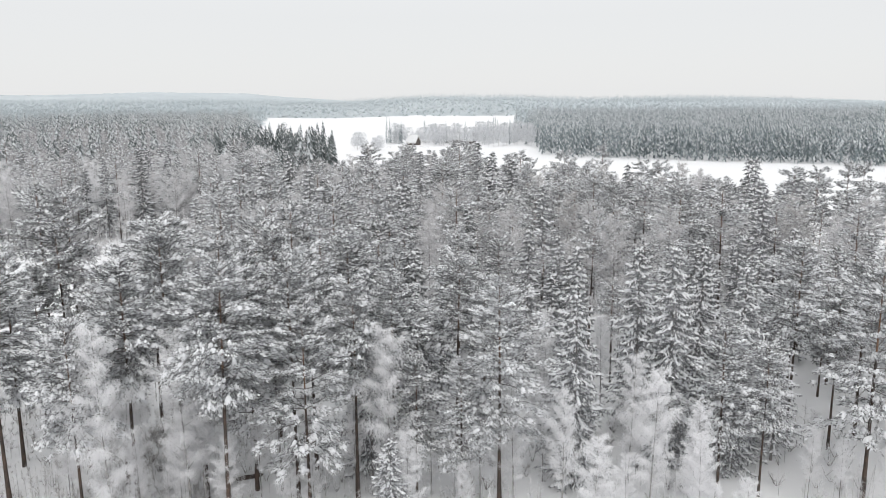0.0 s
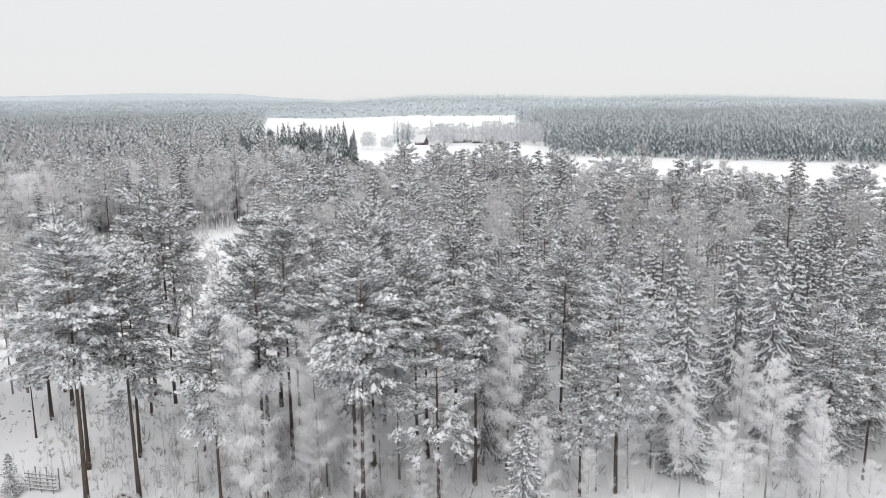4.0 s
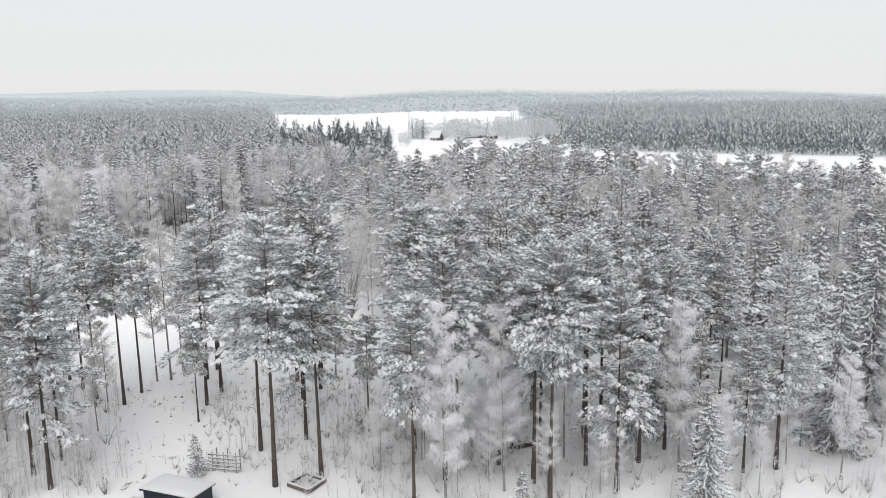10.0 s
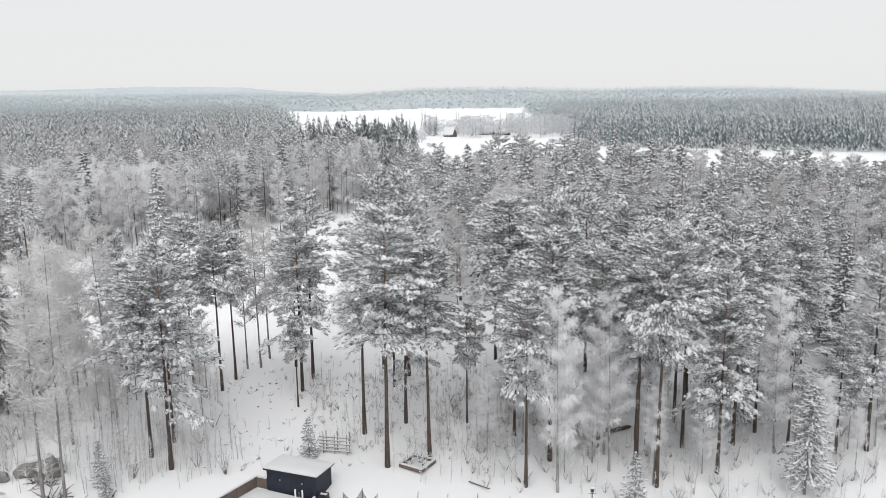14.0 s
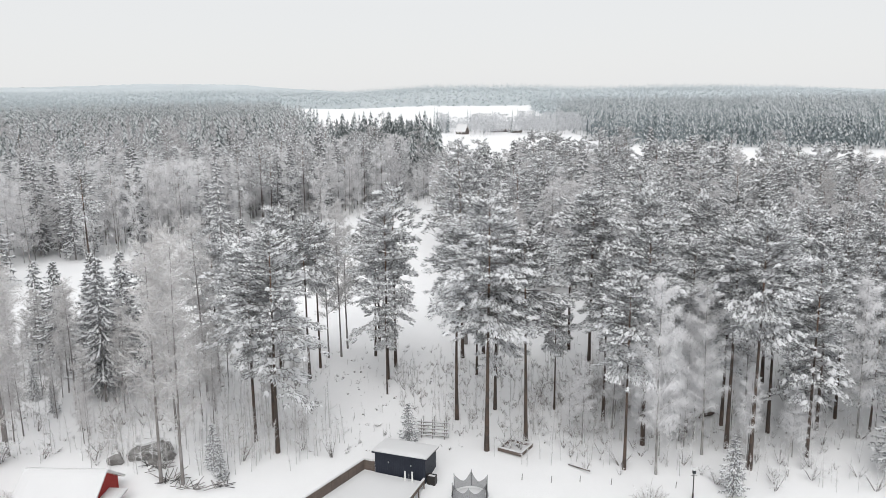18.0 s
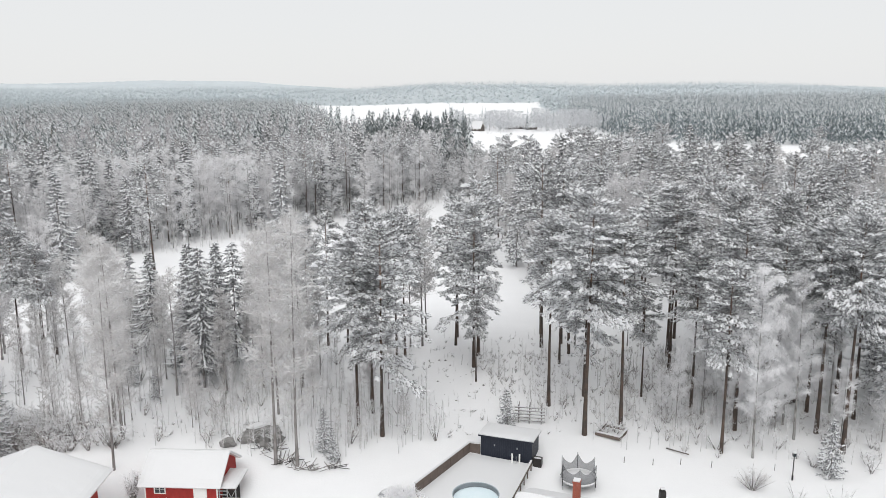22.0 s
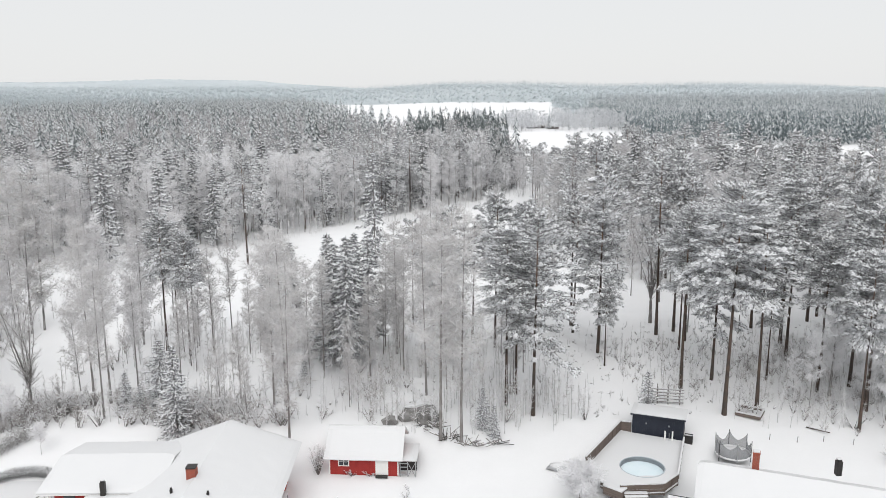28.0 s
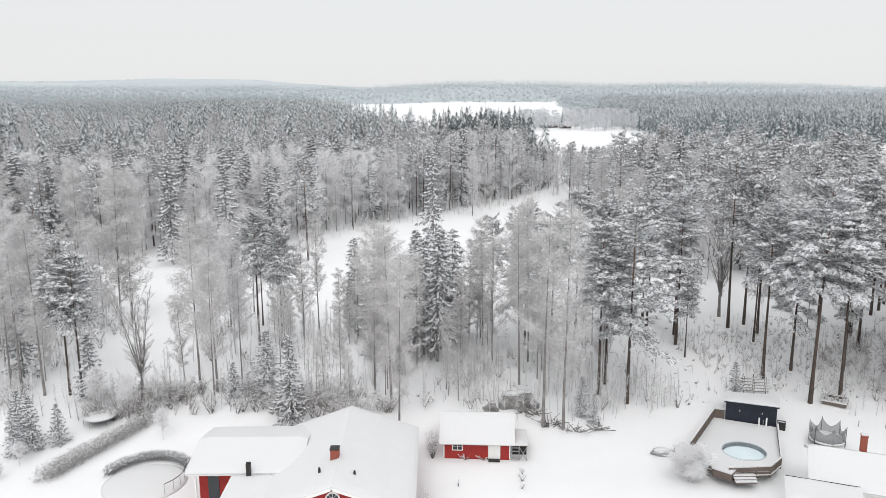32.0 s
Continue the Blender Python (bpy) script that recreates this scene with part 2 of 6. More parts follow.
def pad(soup, p, way, length, width, high, rng, n=6):
    """A cushion of snow on a bough: a low uneven mound, long along way, with drooping edges."""
    way = Vector(way)
    flat = Vector((way.x, way.y, 0))
    flat = flat.normalized() if flat.length > 1e-6 else Vector((1, 0, 0))
    side = Vector((-flat.y, flat.x, 0))
    fall = min(0.35, max(-0.7, way.z / max(way.length, 1e-6)))
    k = len(soup.v)
    soup.v.append((p[0], p[1], p[2] + high))
    a0 = rng.uniform(0, 6.283)
    rim = [(a0 + 6.283 * i / n, rng.uniform(0.7, 1.25), rng.uniform(-0.35, 0.1)) for i in range(n)]
    for share, level in ((0.62, 0.72), (1.0, -0.35)) if n > 4 else ((1.0, -0.3),):
        for a, r, dip in rim:
            u, w = math.cos(a) * length * 0.5 * r * share, math.sin(a) * width * 0.5 * r * share
            o = flat * u + side * w
            soup.v.append((p[0] + o.x, p[1] + o.y, p[2] + u * fall + (level + dip * share) * high))
    for i in range(n):
        j = (i + 1) % n
        soup.f.append((k, k + 1 + i, k + 1 + j))
        if n > 4:
            soup.f += ((k + 1 + i, k + 1 + n + i, k + 1 + n + j), (k + 1 + i, k + 1 + n + j, k + 1 + j))


def pine_shape(seed, height=21.0, bare=0.45, spread=3.2, q=1.0, snow=1.0):
    """A Scots pine: limbs that branch into flat sprays of frosted needles, with cushions of snow lying on them."""
    rng = random.Random(seed)
    low, high, limb, need, white = Soup(), Soup(), Soup(), Soup(), Soup()
    pts, rad = bent_trunk(rng, height * 0.95, height * 0.0085)
    sides = 7 if q > 0.3 else 3
    cut = 5
    low.tube(pts[:cut], rad[:cut], sides)
    high.tube(pts[cut - 1:], rad[cut - 1:], sides)
    n_limb = int(50 * min(1, 0.45 + 0.55 * q))
    share = min(1, 0.35 + 0.65 * q)
    n_green = max(5, round(34 * q / share))
    k = min(2.3, (share * n_green / 34) ** -0.5)
    lop = rng.uniform(0, 6.283)
    for i in range(n_limb):
        s = (i + rng.random()) / n_limb
        z = height * (bare + (0.965 - bare) * s ** 0.92) + rng.uniform(-0.3, 0.3)
        a = i * 2.4 + rng.uniform(-0.7, 0.7)
        reach = spread * (0.55 + 0.5 * math.sin(math.pi * min(1, 0.18 + 0.6 * s ** 0.9)) ** 0.8) * rng.uniform(0.55, 1.15)
        reach *= (1 - 0.66 * s ** 3.0) * (1 + 0.2 * math.cos(a - lop))
        rise = (-0.05 + 0.75 * s) * rng.uniform(0.4, 1.4) + rng.gauss(0, 0.1)
        p = Vector(on_line(pts, z))
        out = Vector((math.cos(a), math.sin(a), rise)).normalized()
        side = Vector((-math.sin(a), math.cos(a), 0))
        sag = (0.34 - 0.3 * s) * reach
        if q > 0.12:
            mid = p + out * (reach * 0.55)
            limb.stick(tuple(p), tuple(mid), 0.05 * (1 - 0.6 * s) + 0.012, 0.025)
            limb.stick(tuple(mid), tuple(p + out * (reach * 0.95) - Vector((0, 0, sag * 0.7))), 0.025, 0.01)
        n_cl = max(3, round((3.4 + reach * 2.5) * share))
        laden = min(1.15, snow * rng.choice((0.45, 0.8, 1.0, 1.15)))
        for c in range(n_cl):
            f = 0.24 + 0.8 * ((c + rng.random()) / n_cl) ** 0.8
            w = rng.gauss(0, 0.3) * reach * (1.15 - 0.55 * f)
            centre = p + out * (reach * f) + side * w + Vector((0, 0, rng.gauss(0.0, 0.2) - sag * f * f - 0.16 * abs(w)))
            way = (out * 1.0 + side * (w * 0.9 / max(reach, 0.5)) + Vector((0, 0, -0.55 * (1 - s) * f + 0.1 * s))).normalized()
            r = rng.uniform(0.4, 0.72) * (1 - 0.22 * s) * share ** -0.3
            for _ in range(n_green):
                b = rng.uniform(-1.0, 1.0)
                d = way * rng.uniform(0.4, 1.2) + side * (b * 0.9) + Vector((rng.gauss(0, 0.2), rng.gauss(0, 0.2), rng.gauss(0.05, 0.38)))
                o = centre + side * (b * r * 0.5) + way * (rng.uniform(-0.65, 0.5) * r) + Vector((0, 0, rng.gauss(-0.08, 0.15) * r))
                need.blade(o, d, rng.uniform(0.2, 0.4) * k ** 0.7, 0.075 * k ** 1.1, rng)
            if rng.random() < 0.25 + 0.75 * laden:
                big = rng.choice((0.55, 0.7, 0.85, 1.1)) * (0.75 + 0.35 * laden)
                pad(white, centre + Vector((0, 0, 0.08 * r)), way + side * rng.gauss(0, 0.35), r * 1.0 * big, r * 0.6 * big, r * rng.uniform(0.26, 0.4) * big, rng, 6 if q > 0.3 else 4)
            for _ in range(round((3 + 5.5 * laden) * (1 if q > 0.3 else 0.5))):
                b = rng.uniform(-0.8, 0.8)
                o = centre + way * rng.uniform(-0.55, 0.75) * r + side * (b * r)
                pad(white, o + Vector((0, 0, rng.uniform(-0.12, 0.12) * r)), way + side * (b + rng.gauss(0, 0.3)), r * rng.uniform(0.35, 0.75), r * rng.uniform(0.18, 0.32), r * rng.uniform(0.12, 0.22), rng, 4)
            if q > 0.3:
                for _ in range(12):
                    o = centre + way * rng.uniform(-0.3, 0.7) * r + side * rng.uniform(-0.7, 0.7) * r + Vector((0, 0, rng.uniform(-0.12, 0.16) * r))
                    white.blade(o, way + side * rng.gauss(0, 0.7) + Vector((0, 0, rng.gauss(-0.1, 0.3))), rng.uniform(0.16, 0.3), rng.uniform(0.05, 0.085), rng)
    return {"trunk": (low, PINE_BARK), "upper_trunk": (high, ORANGE_BARK), "branchwork": (limb, GREY_BARK), "crown": (need, PINE_NEEDLE), "snow_cover": (white, TREE_SNOW)}


def spruce_shape(seed, height=20.0, spread=3.0, bare=0.06, q=1.0, snow=1.0):
    """A spruce: long drooping boughs in tiers, each with a line of snow along its back and needle fringes hanging below."""
    rng = random.Random(seed)
    stem, need, white = Soup(), Soup(), Soup()
    pts, rad = bent_trunk(rng, height, height * 0.008, 0.005)
    stem.tube(pts, rad, 6 if q > 0.3 else 3)
    share = min(1, 0.45 + 0.55 * q)
    boughs = max(40, int(7.4 * height * share))
    part_n = min(1, q / share)
    k = min(2.2, (share * part_n) ** -0.45)
    lop = rng.uniform(0, 6.283)
    for b in range(boughs):
        s = min(((b + rng.random()) / boughs) ** 1.12, 0.985)
        z = height * (bare + (1 - bare) * s)
        a = b * 2.4 + rng.uniform(-0.5, 0.5)
        reach = (spread * (1 - s) ** 0.72 * (0.7 + 0.3 * min(1, s * 5)) + 0.2) * rng.uniform(0.6, 1.15) * (1 + 0.12 * math.cos(a - lop))
        fall, curl = rng.uniform(0.25, 0.55) * (1 - 0.6 * s), rng.uniform(0.12, 0.35)
        p = Vector(on_line(pts, z))
        out, side = Vector((math.cos(a), math.sin(a), 0)), Vector((-math.sin(a), math.cos(a), 0))

        def along(f, w=0.0):
            return p + out * (reach * f) + side * w + Vector((0, 0, -reach * (fall * f + curl * f * f - 0.3 * f ** 4) - abs(w) * 0.4))

        n_s = max(3, int((5 + reach * 5.0) * part_n))
        for i in range(n_s):
            f = 0.1 + 0.92 * (i + rng.random()) / n_s
            w = rng.gauss(0, 0.2) * reach * (1.2 - 0.75 * f)
            o = along(f, w)
            for sg in (-1, 1):
                d = out * rng.uniform(0.3, 0.9) + side * (sg * rng.uniform(0.3, 1.0)) + Vector((0, 0, rng.uniform(-0.8, -0.1)))
                need.blade(o, d, rng.uniform(0.28, 0.55) * k, 0.13 * k, rng)
            need.blade(o, Vector((rng.gauss(0, 0.3), rng.gauss(0, 0.3), -1)), rng.uniform(0.25, 0.6) * k ** 0.6, 0.12 * k, rng)
        if rng.random() < 0.92 * snow:
            n_p = max(2, round(reach * 2.0 * share))
            for i in range(n_p):
                f = 0.2 + 0.82 * (i + rng.uniform(0.2, 0.8)) / n_p
                way = along(f + 0.06) - along(f - 0.06)
                pad(white, along(f) + Vector((0, 0, 0.07)), way, reach / n_p * rng.uniform(0.95, 1.45), rng.uniform(0.18, 0.32) * share ** -0.5, rng.uniform(0.1, 0.18), rng, 5)
            for _ in range(max(1, round(reach * 2.2 * part_n))):
                f, sg = rng.uniform(0.3, 0.95), rng.choice((-1, 1))
                w = sg * rng.uniform(0.12, 0.3) * reach * (1.2 - 0.8 * f)
                way = out * 0.8 + side * (sg * 0.8) + Vector((0, 0, -0.55 - fall))
                pad(white, along(f, w) + Vector((0, 0, 0.06)), way, rng.uniform(0.4, 0.75), rng.uniform(0.12, 0.2) * share ** -0.5, 0.08, rng, 4)
    return {"trunk": (stem, GREY_BARK), "crown": (need, SPRUCE_NEEDLE), "snow_cover": (white, TREE_SNOW)}


def birch_shape(seed, height=16.0, spread=2.6, bare=0.3, q=1.0, weep=0.5, stems=1, twig=None, bark=None, thick=0.034):
    """A leafless birch: a soft crown of fine twigs white with frost."""
    rng = random.Random(seed)
    stem, limb, fine = Soup(), Soup(), Soup()
    k = q ** -0.5
    for s_i in range(stems):
        pts, rad = bent_trunk(rng, height * (1 if s_i == 0 else rng.uniform(0.75, 0.95)), height * 0.0065, 0.014 if stems == 1 else 0.045)
        stem.tube(pts, rad, 6 if q > 0.3 else 3)
        top = pts[-1][2]
        n_limb = max(8, int(34 * min(1, q * 1.4 + 0.15) / stems ** 0.5))
        for i in range(n_limb):
            s = (i + rng.random()) / n_limb
            z = top * (bare + (0.97 - bare) * s)
            a = i * 2.4 + rng.uniform(-0.6, 0.6)
            reach = spread * (0.5 + 0.55 * math.sin(math.pi * (0.15 + 0.7 * s))) * (1 - 0.5 * s ** 2.5) * rng.uniform(0.55, 1.15)
            p = Vector(on_line(pts, z))
            out = Vector((math.cos(a), math.sin(a), rng.uniform(0.6, 1.3))).normalized()
            tip = p + out * reach
            if q > 0.1:
                limb.stick(tuple(p), tuple(tip), 0.04 * (1 - 0.6 * s) + 0.008, 0.008)
            for j in range(max(6, int((80 + 92 * reach) * q))):
                f = 0.15 + 0.9 * rng.random() ** 0.8
                o = p.lerp(tip, f)
                d = Vector((rng.gauss(0, 1), rng.gauss(0, 1), rng.gauss(0.45 - weep * 1.2, 0.6))) + out * 0.6
                d.normalize()
                o2 = o + d * (rng.uniform(0, 0.8) * (0.3 + 0.22 * reach))
                way = d + Vector((rng.gauss(0, 0.5), rng.gauss(0, 0.5), rng.gauss(0, 0.4) - weep * 0.9))
                fine.blade(o2, way, rng.uniform(0.2, 0.5) * k ** 0.6, thick * 1.2 * k ** 1.2, rng)
    return {"trunk": (stem, bark or BIRCH_BARK), "branchwork": (limb, FROST_STEM), "crown": (fine, twig or FROST_TWIG)}


def thing_of(shape, name, label, category, group=""):
    """A tree or shrub at the origin: an empty with one mesh for each of its parts."""
    root = tagged(new(name), label, category, group)
    for part_name, (soup, mat) in shape.items():
        if soup.f:
            ob = new(part_name, mesh_np(part_name, soup.v, soup.f, [mat], smooth=part_name.endswith(("trunk", "branchwork", "snow_cover"))))
            ob.parent = root
            if part_name in ("snow_cover", "branchwork", "crown"):
                tagged(ob, kind="stuff")
    return root


def flat_shape(shape):
    """Arrays of a shape for joining: corners, triangles, material number, materials."""
    vs, fs, ms, mats, k = [], [], [], [], 0
    for soup, mat in shape.values():
        if not soup.f:
            continue
        vs.append(np.array(soup.v, np.float32))
        fs.append(np.array(soup.f, np.int32) + k)
        ms.append(np.full(len(soup.f), len(mats), np.int32))
        mats.append(mat)
        k += len(soup.v)
    return np.concatenate(vs), np.concatenate(fs), np.concatenate(ms), mats


def wood(name, shapes, places, rng, label, category):
    """Many trees that nobody could count, joined as one mesh. places: x, y, z, height factor, kind of shape."""
    mats, vs, fs, ms, k = [], [], [], [], 0
    flats = [flat_shape(s) for s in shapes]
    for x, y, z, h, kind in places:
        v, f, m, mm = flats[kind]
        for one in mm:
            if one not in mats:
                mats.append(one)
        table = np.array([mats.index(one) for one in mm])
        a, w = rng.uniform(0, 6.283), h * rng.uniform(0.88, 1.15)
        c, s = math.cos(a) * w, math.sin(a) * w
        vs.append(np.stack((x + v[:, 0] * c - v[:, 1] * s, y + v[:, 0] * s + v[:, 1] * c, z + v[:, 2] * h), 1))
        fs.append(f + k)
        ms.append(table[m])
        k += len(v)
    ob = new(name, mesh_np(name, np.concatenate(vs), np.concatenate(fs), mats, np.concatenate(ms)))
    return tagged(ob, label, category, kind="stuff")


def canopy(name, xs, ys, keep, low, high, mats, which, rng, label):
    """An uneven sheet over the ground where keep(x, y) holds: far treetops when high, an added gap filler when low."""
    nx = len(xs)
    v = []
    for y in ys:
        for x in xs:
            px, py = x + rng.uniform(-0.4, 0.4) * (xs[1] - xs[0]), y + rng.uniform(-0.4, 0.4) * (ys[1] - ys[0])
            dx, dy = xs[1] - xs[0], ys[1] - ys[0]
            whole = all(keep(x + a * dx, y + b * dy) for a in (-0.5, 0.5) for b in (-0.5, 0.5))
            v.append((px, py, ground_z(px, py) + (rng.uniform(low, high) if whole else -1.0)))
    f, m = [], []
    for j in range(len(ys) - 1):
        for i in range(nx - 1):
            cx, cy = (xs[i] + xs[i + 1]) / 2, (ys[j] + ys[j + 1]) / 2
            if keep(cx, cy):
                a = j * nx + i
                f += ((a, a + 1, a + nx + 1), (a, a + nx + 1, a + nx))
                m += [which(cx, cy)] * 2
    return tagged(new(name, mesh_np(name, v, f, mats, m)), label, "forest", kind="stuff")


def vase_shape(seed, height, spread, twig, bark):
    """An old leafless tree: a short trunk that forks into many rising limbs with fine twigs."""
    rng = random.Random(seed)
    stem, limb, fine = Soup(), Soup(), Soup()
    fork = Vector((rng.uniform(-0.2, 0.2), 0, height * 0.17))
    stem.tube([(0, 0, 0), tuple(fork * 0.5), tuple(fork)], [0.3, 0.22, 0.2], 8)
    for i in range(11):
        a = 2.4 * i + rng.uniform(-0.4, 0.4)
        lean = rng.uniform(0.25, 0.75) * spread / height
        p, r = fork.copy(), 0.11
        d = Vector((math.cos(a) * lean, math.sin(a) * lean, 1)).normalized()
        for step in range(6):
            n = p + d * (height * 0.83 / 6 * rng.uniform(0.85, 1.1))
            limb.stick(tuple(p), tuple(n), r, r * 0.72)
            for _ in range(3):
                e = (d + Vector((rng.gauss(0, 0.5), rng.gauss(0, 0.5), rng.gauss(0, 0.25)))).normalized()
                o = p.lerp(n, rng.random())
                tip = o + e * rng.uniform(0.8, 2.0) * (1.2 - 0.12 * step)
                limb.stick(tuple(o), tuple(tip), r * 0.4, 0.008)
                for _ in range(34):
                    q = o.lerp(tip, rng.uniform(0.2, 1.05))
                    fine.blade(q, e + Vector((rng.gauss(0, 0.7), rng.gauss(0, 0.7), rng.gauss(0.2, 0.4))), rng.uniform(0.25, 0.6), 0.035, rng)
            p, r = n, r * 0.72
            d = (d + Vector((rng.gauss(0, 0.12), rng.gauss(0, 0.12), rng.gauss(0, 0.06)))).normalized()
    return {"trunk": (stem, bark), "branchwork": (limb, bark), "crown": (fine, twig)}


def shrub_shape(seed, rx, ry, h, n, twig=None, thick=0.035, snow=0.3):
    """A low leafless bush: stems that fan out from the ground into frosted twigs."""
    rng = random.Random(seed)
    stem, fine, white = Soup(), Soup(), Soup()
    for i in range(max(3, n // 14)):
        a = rng.uniform(0, 6.283)
        tip = (math.cos(a) * rx * rng.uniform(0.3, 0.9), math.sin(a) * ry * rng.uniform(0.3, 0.9), h * rng.uniform(0.6, 1.0))
        stem.stick((tip[0] * 0.12, tip[1] * 0.12, 0), tip, 0.03, 0.008)
        for _ in range(14):
            f = rng.uniform(0.3, 1.05)
            o = Vector((tip[0] * (0.12 + 0.88 * f), tip[1] * (0.12 + 0.88 * f), tip[2] * f))
            d = Vector((rng.gauss(0, 1) + tip[0] / rx, rng.gauss(0, 1) + tip[1] / ry, rng.gauss(0.5, 0.6)))
            fine.blade(o, d, rng.uniform(0.25, 0.6) * min(1.3, h * 0.6 + 0.2), thick, rng)
            if rng.random() < snow:
                flake(white, o + Vector((0, 0, 0.03)), Vector((rng.gauss(0, 0.4), rng.gauss(0, 0.4), 1.0)), rng.uniform(0.08, 0.18), rng)
    return {"branchwork": (stem, GREY_BARK), "crown": (fine, twig or FROST_TWIG), "snow_cover": (white, TREE_SNOW)}


def sapling_shape(seed, height, n=16, twig=None, thick=0.035):
    """A thin upright stem with a few frosted side twigs."""
    rng = random.Random(seed)
    stem, fine = Soup(), Soup()
    lean = (rng.gauss(0, 0.05) * height, rng.gauss(0, 0.05) * height, height)
    stem.stick((0, 0, 0), lean, 0.012 * height ** 0.7 + 0.008, 0.006)
    for _ in range(n):
        f = rng.uniform(0.25, 1.0)
        d = Vector((rng.gauss(0, 1), rng.gauss(0, 1), rng.uniform(0.4, 1.6)))
        fine.blade((lean[0] * f, lean[1] * f, height * f), d, rng.uniform(0.14, 0.3) * height * (1.2 - f * 0.8), thick, rng)
    return {"trunk": (stem, FROST_STEM), "crown": (fine, twig or FROST_TWIG)}


def spire_shape(seed, height, spread, n, green, white, dab=1.0, frost=1.0):
    """A far conifer: a narrow spire of hanging boughs, some of them under snow."""
    rng = random.Random(seed)
    need, snow = Soup(), Soup()
    need.stick((0, 0, 0), (0, 0, height), 0.14, 0.03)
    for i in range(n):
        s = 0.97 * ((i + rng.random()) / n) ** 0.85
        a = i * 2.4 + rng.uniform(-0.6, 0.6)
        z = height * (0.06 + 0.94 * s)
        w = spread * (1 - s) ** 0.75 * rng.uniform(0.55, 1.2) + 0.12
        inner = Vector((math.cos(a) * w * 0.1, math.sin(a) * w * 0.1, min(z + 0.3 * w + 0.3, height)))
        tip = Vector((math.cos(a) * w, math.sin(a) * w, z - 0.38 * w))
        side = Vector((-math.sin(a), math.cos(a), 0)) * ((0.21 * w + 0.16) * dab)
        soup = snow if rng.random() < (0.22 + 0.4 * s) * frost else need
        soup.tri(tuple(inner - side * 0.4), tuple(tip - side), tuple(tip + side * rng.uniform(0.4, 1.2) + Vector((0, 0, rng.uniform(-0.3, 0.3)))))
    return {"crown": (need, green), "snow_cover": (snow, white)}


def puff_shape(seed, height, spread, n, outer, inner, size=0.9):
    """A far leafless tree: a soft round crown on a stem, frosted outside; a darker inner colour paints the shade
    within.
    """
    rng = random.Random(seed)
    pale, dark, stem = Soup(), Soup(), Soup()
    stem.stick((0, 0, 0), (0, 0, height * 0.7), 0.1, 0.04)
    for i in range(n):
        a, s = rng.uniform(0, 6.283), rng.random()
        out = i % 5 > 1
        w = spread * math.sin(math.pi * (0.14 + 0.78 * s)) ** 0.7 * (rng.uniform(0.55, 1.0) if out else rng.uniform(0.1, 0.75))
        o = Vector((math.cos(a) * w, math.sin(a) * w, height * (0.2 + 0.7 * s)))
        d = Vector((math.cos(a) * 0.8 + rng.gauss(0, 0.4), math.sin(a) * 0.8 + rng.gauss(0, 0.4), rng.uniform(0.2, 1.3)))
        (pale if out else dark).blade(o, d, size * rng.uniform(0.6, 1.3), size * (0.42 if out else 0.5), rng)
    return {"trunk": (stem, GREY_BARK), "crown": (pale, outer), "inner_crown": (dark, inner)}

# ---- ground ----
def smooth(a, b, v):
    s = min(max((v - a) / (b - a), 0.0), 1.0)
    return s * s * (3 - 2 * s)


def inside(x, y, poly):
    hit, j = False, len(poly) - 1
    for i in range(len(poly)):
        (xi, yi), (xj, yj) = poly[i], poly[j]
        if (yi > y) != (yj > y) and x < (xj - xi) * (y - yi) / (yj - yi) + xi:
            hit = not hit
        j = i
    return hit


CLEARING = [(-150, 104), (-128, 96), (-104, 92), (-80, 90), (-58, 92), (-43, 94), (-30, 97), (-15, 101), (-13, 112), (-25, 114), (-37, 121), (-44, 135), (-46, 165), (-47, 195), (-50, 224), (-64, 212), (-92, 182), (-118, 150), (-152, 128)]
FIELD = [(420, 108), (200, 118), (70, 158), (18, 215), (-22, 290), (-46, 345), (-76, 374), (-102, 404), (-123, 500), (-157, 690), (-226, 950), (-310, 1400), (118, 1400), (95, 900), (64, 505), (66, 482), (226, 401), (480, 272), (700, 170)]
GLADE = [(-133, 70), (-124.5, 69), (-119, 80), (-118, 96), (-122, 110), (-128, 128), (-140, 128), (-134, 104), (-132, 86)]
BARNYARD = [(-172, 775), (-238, 775), (-240, 812), (-172, 812)]
PLANTATION = [(66, 484), (226, 403), (480, 274), (800, 420), (660, 900), (95, 900), (64, 510)]
COPSE = [(-46, 634), (-30, 642), (-14, 640), (-12, 606), (60, 590), (92, 596), (102, 680), (40, 720), (-40, 700)]


HEADINGS = (-34, -28, -24, -19, -13, -10, -6, 0, 7, 11, 18, 24, 27, 31)
RIDGE_NEAR = (20, 20, 20, 20, 20, 18, 15, 28, 27, 20, 22, 19, 12, 2)
RIDGE_FAR = (30, 33, 32, 41, 37, 19, 0, 0, 0, 0, 0, 0, 0, 0)


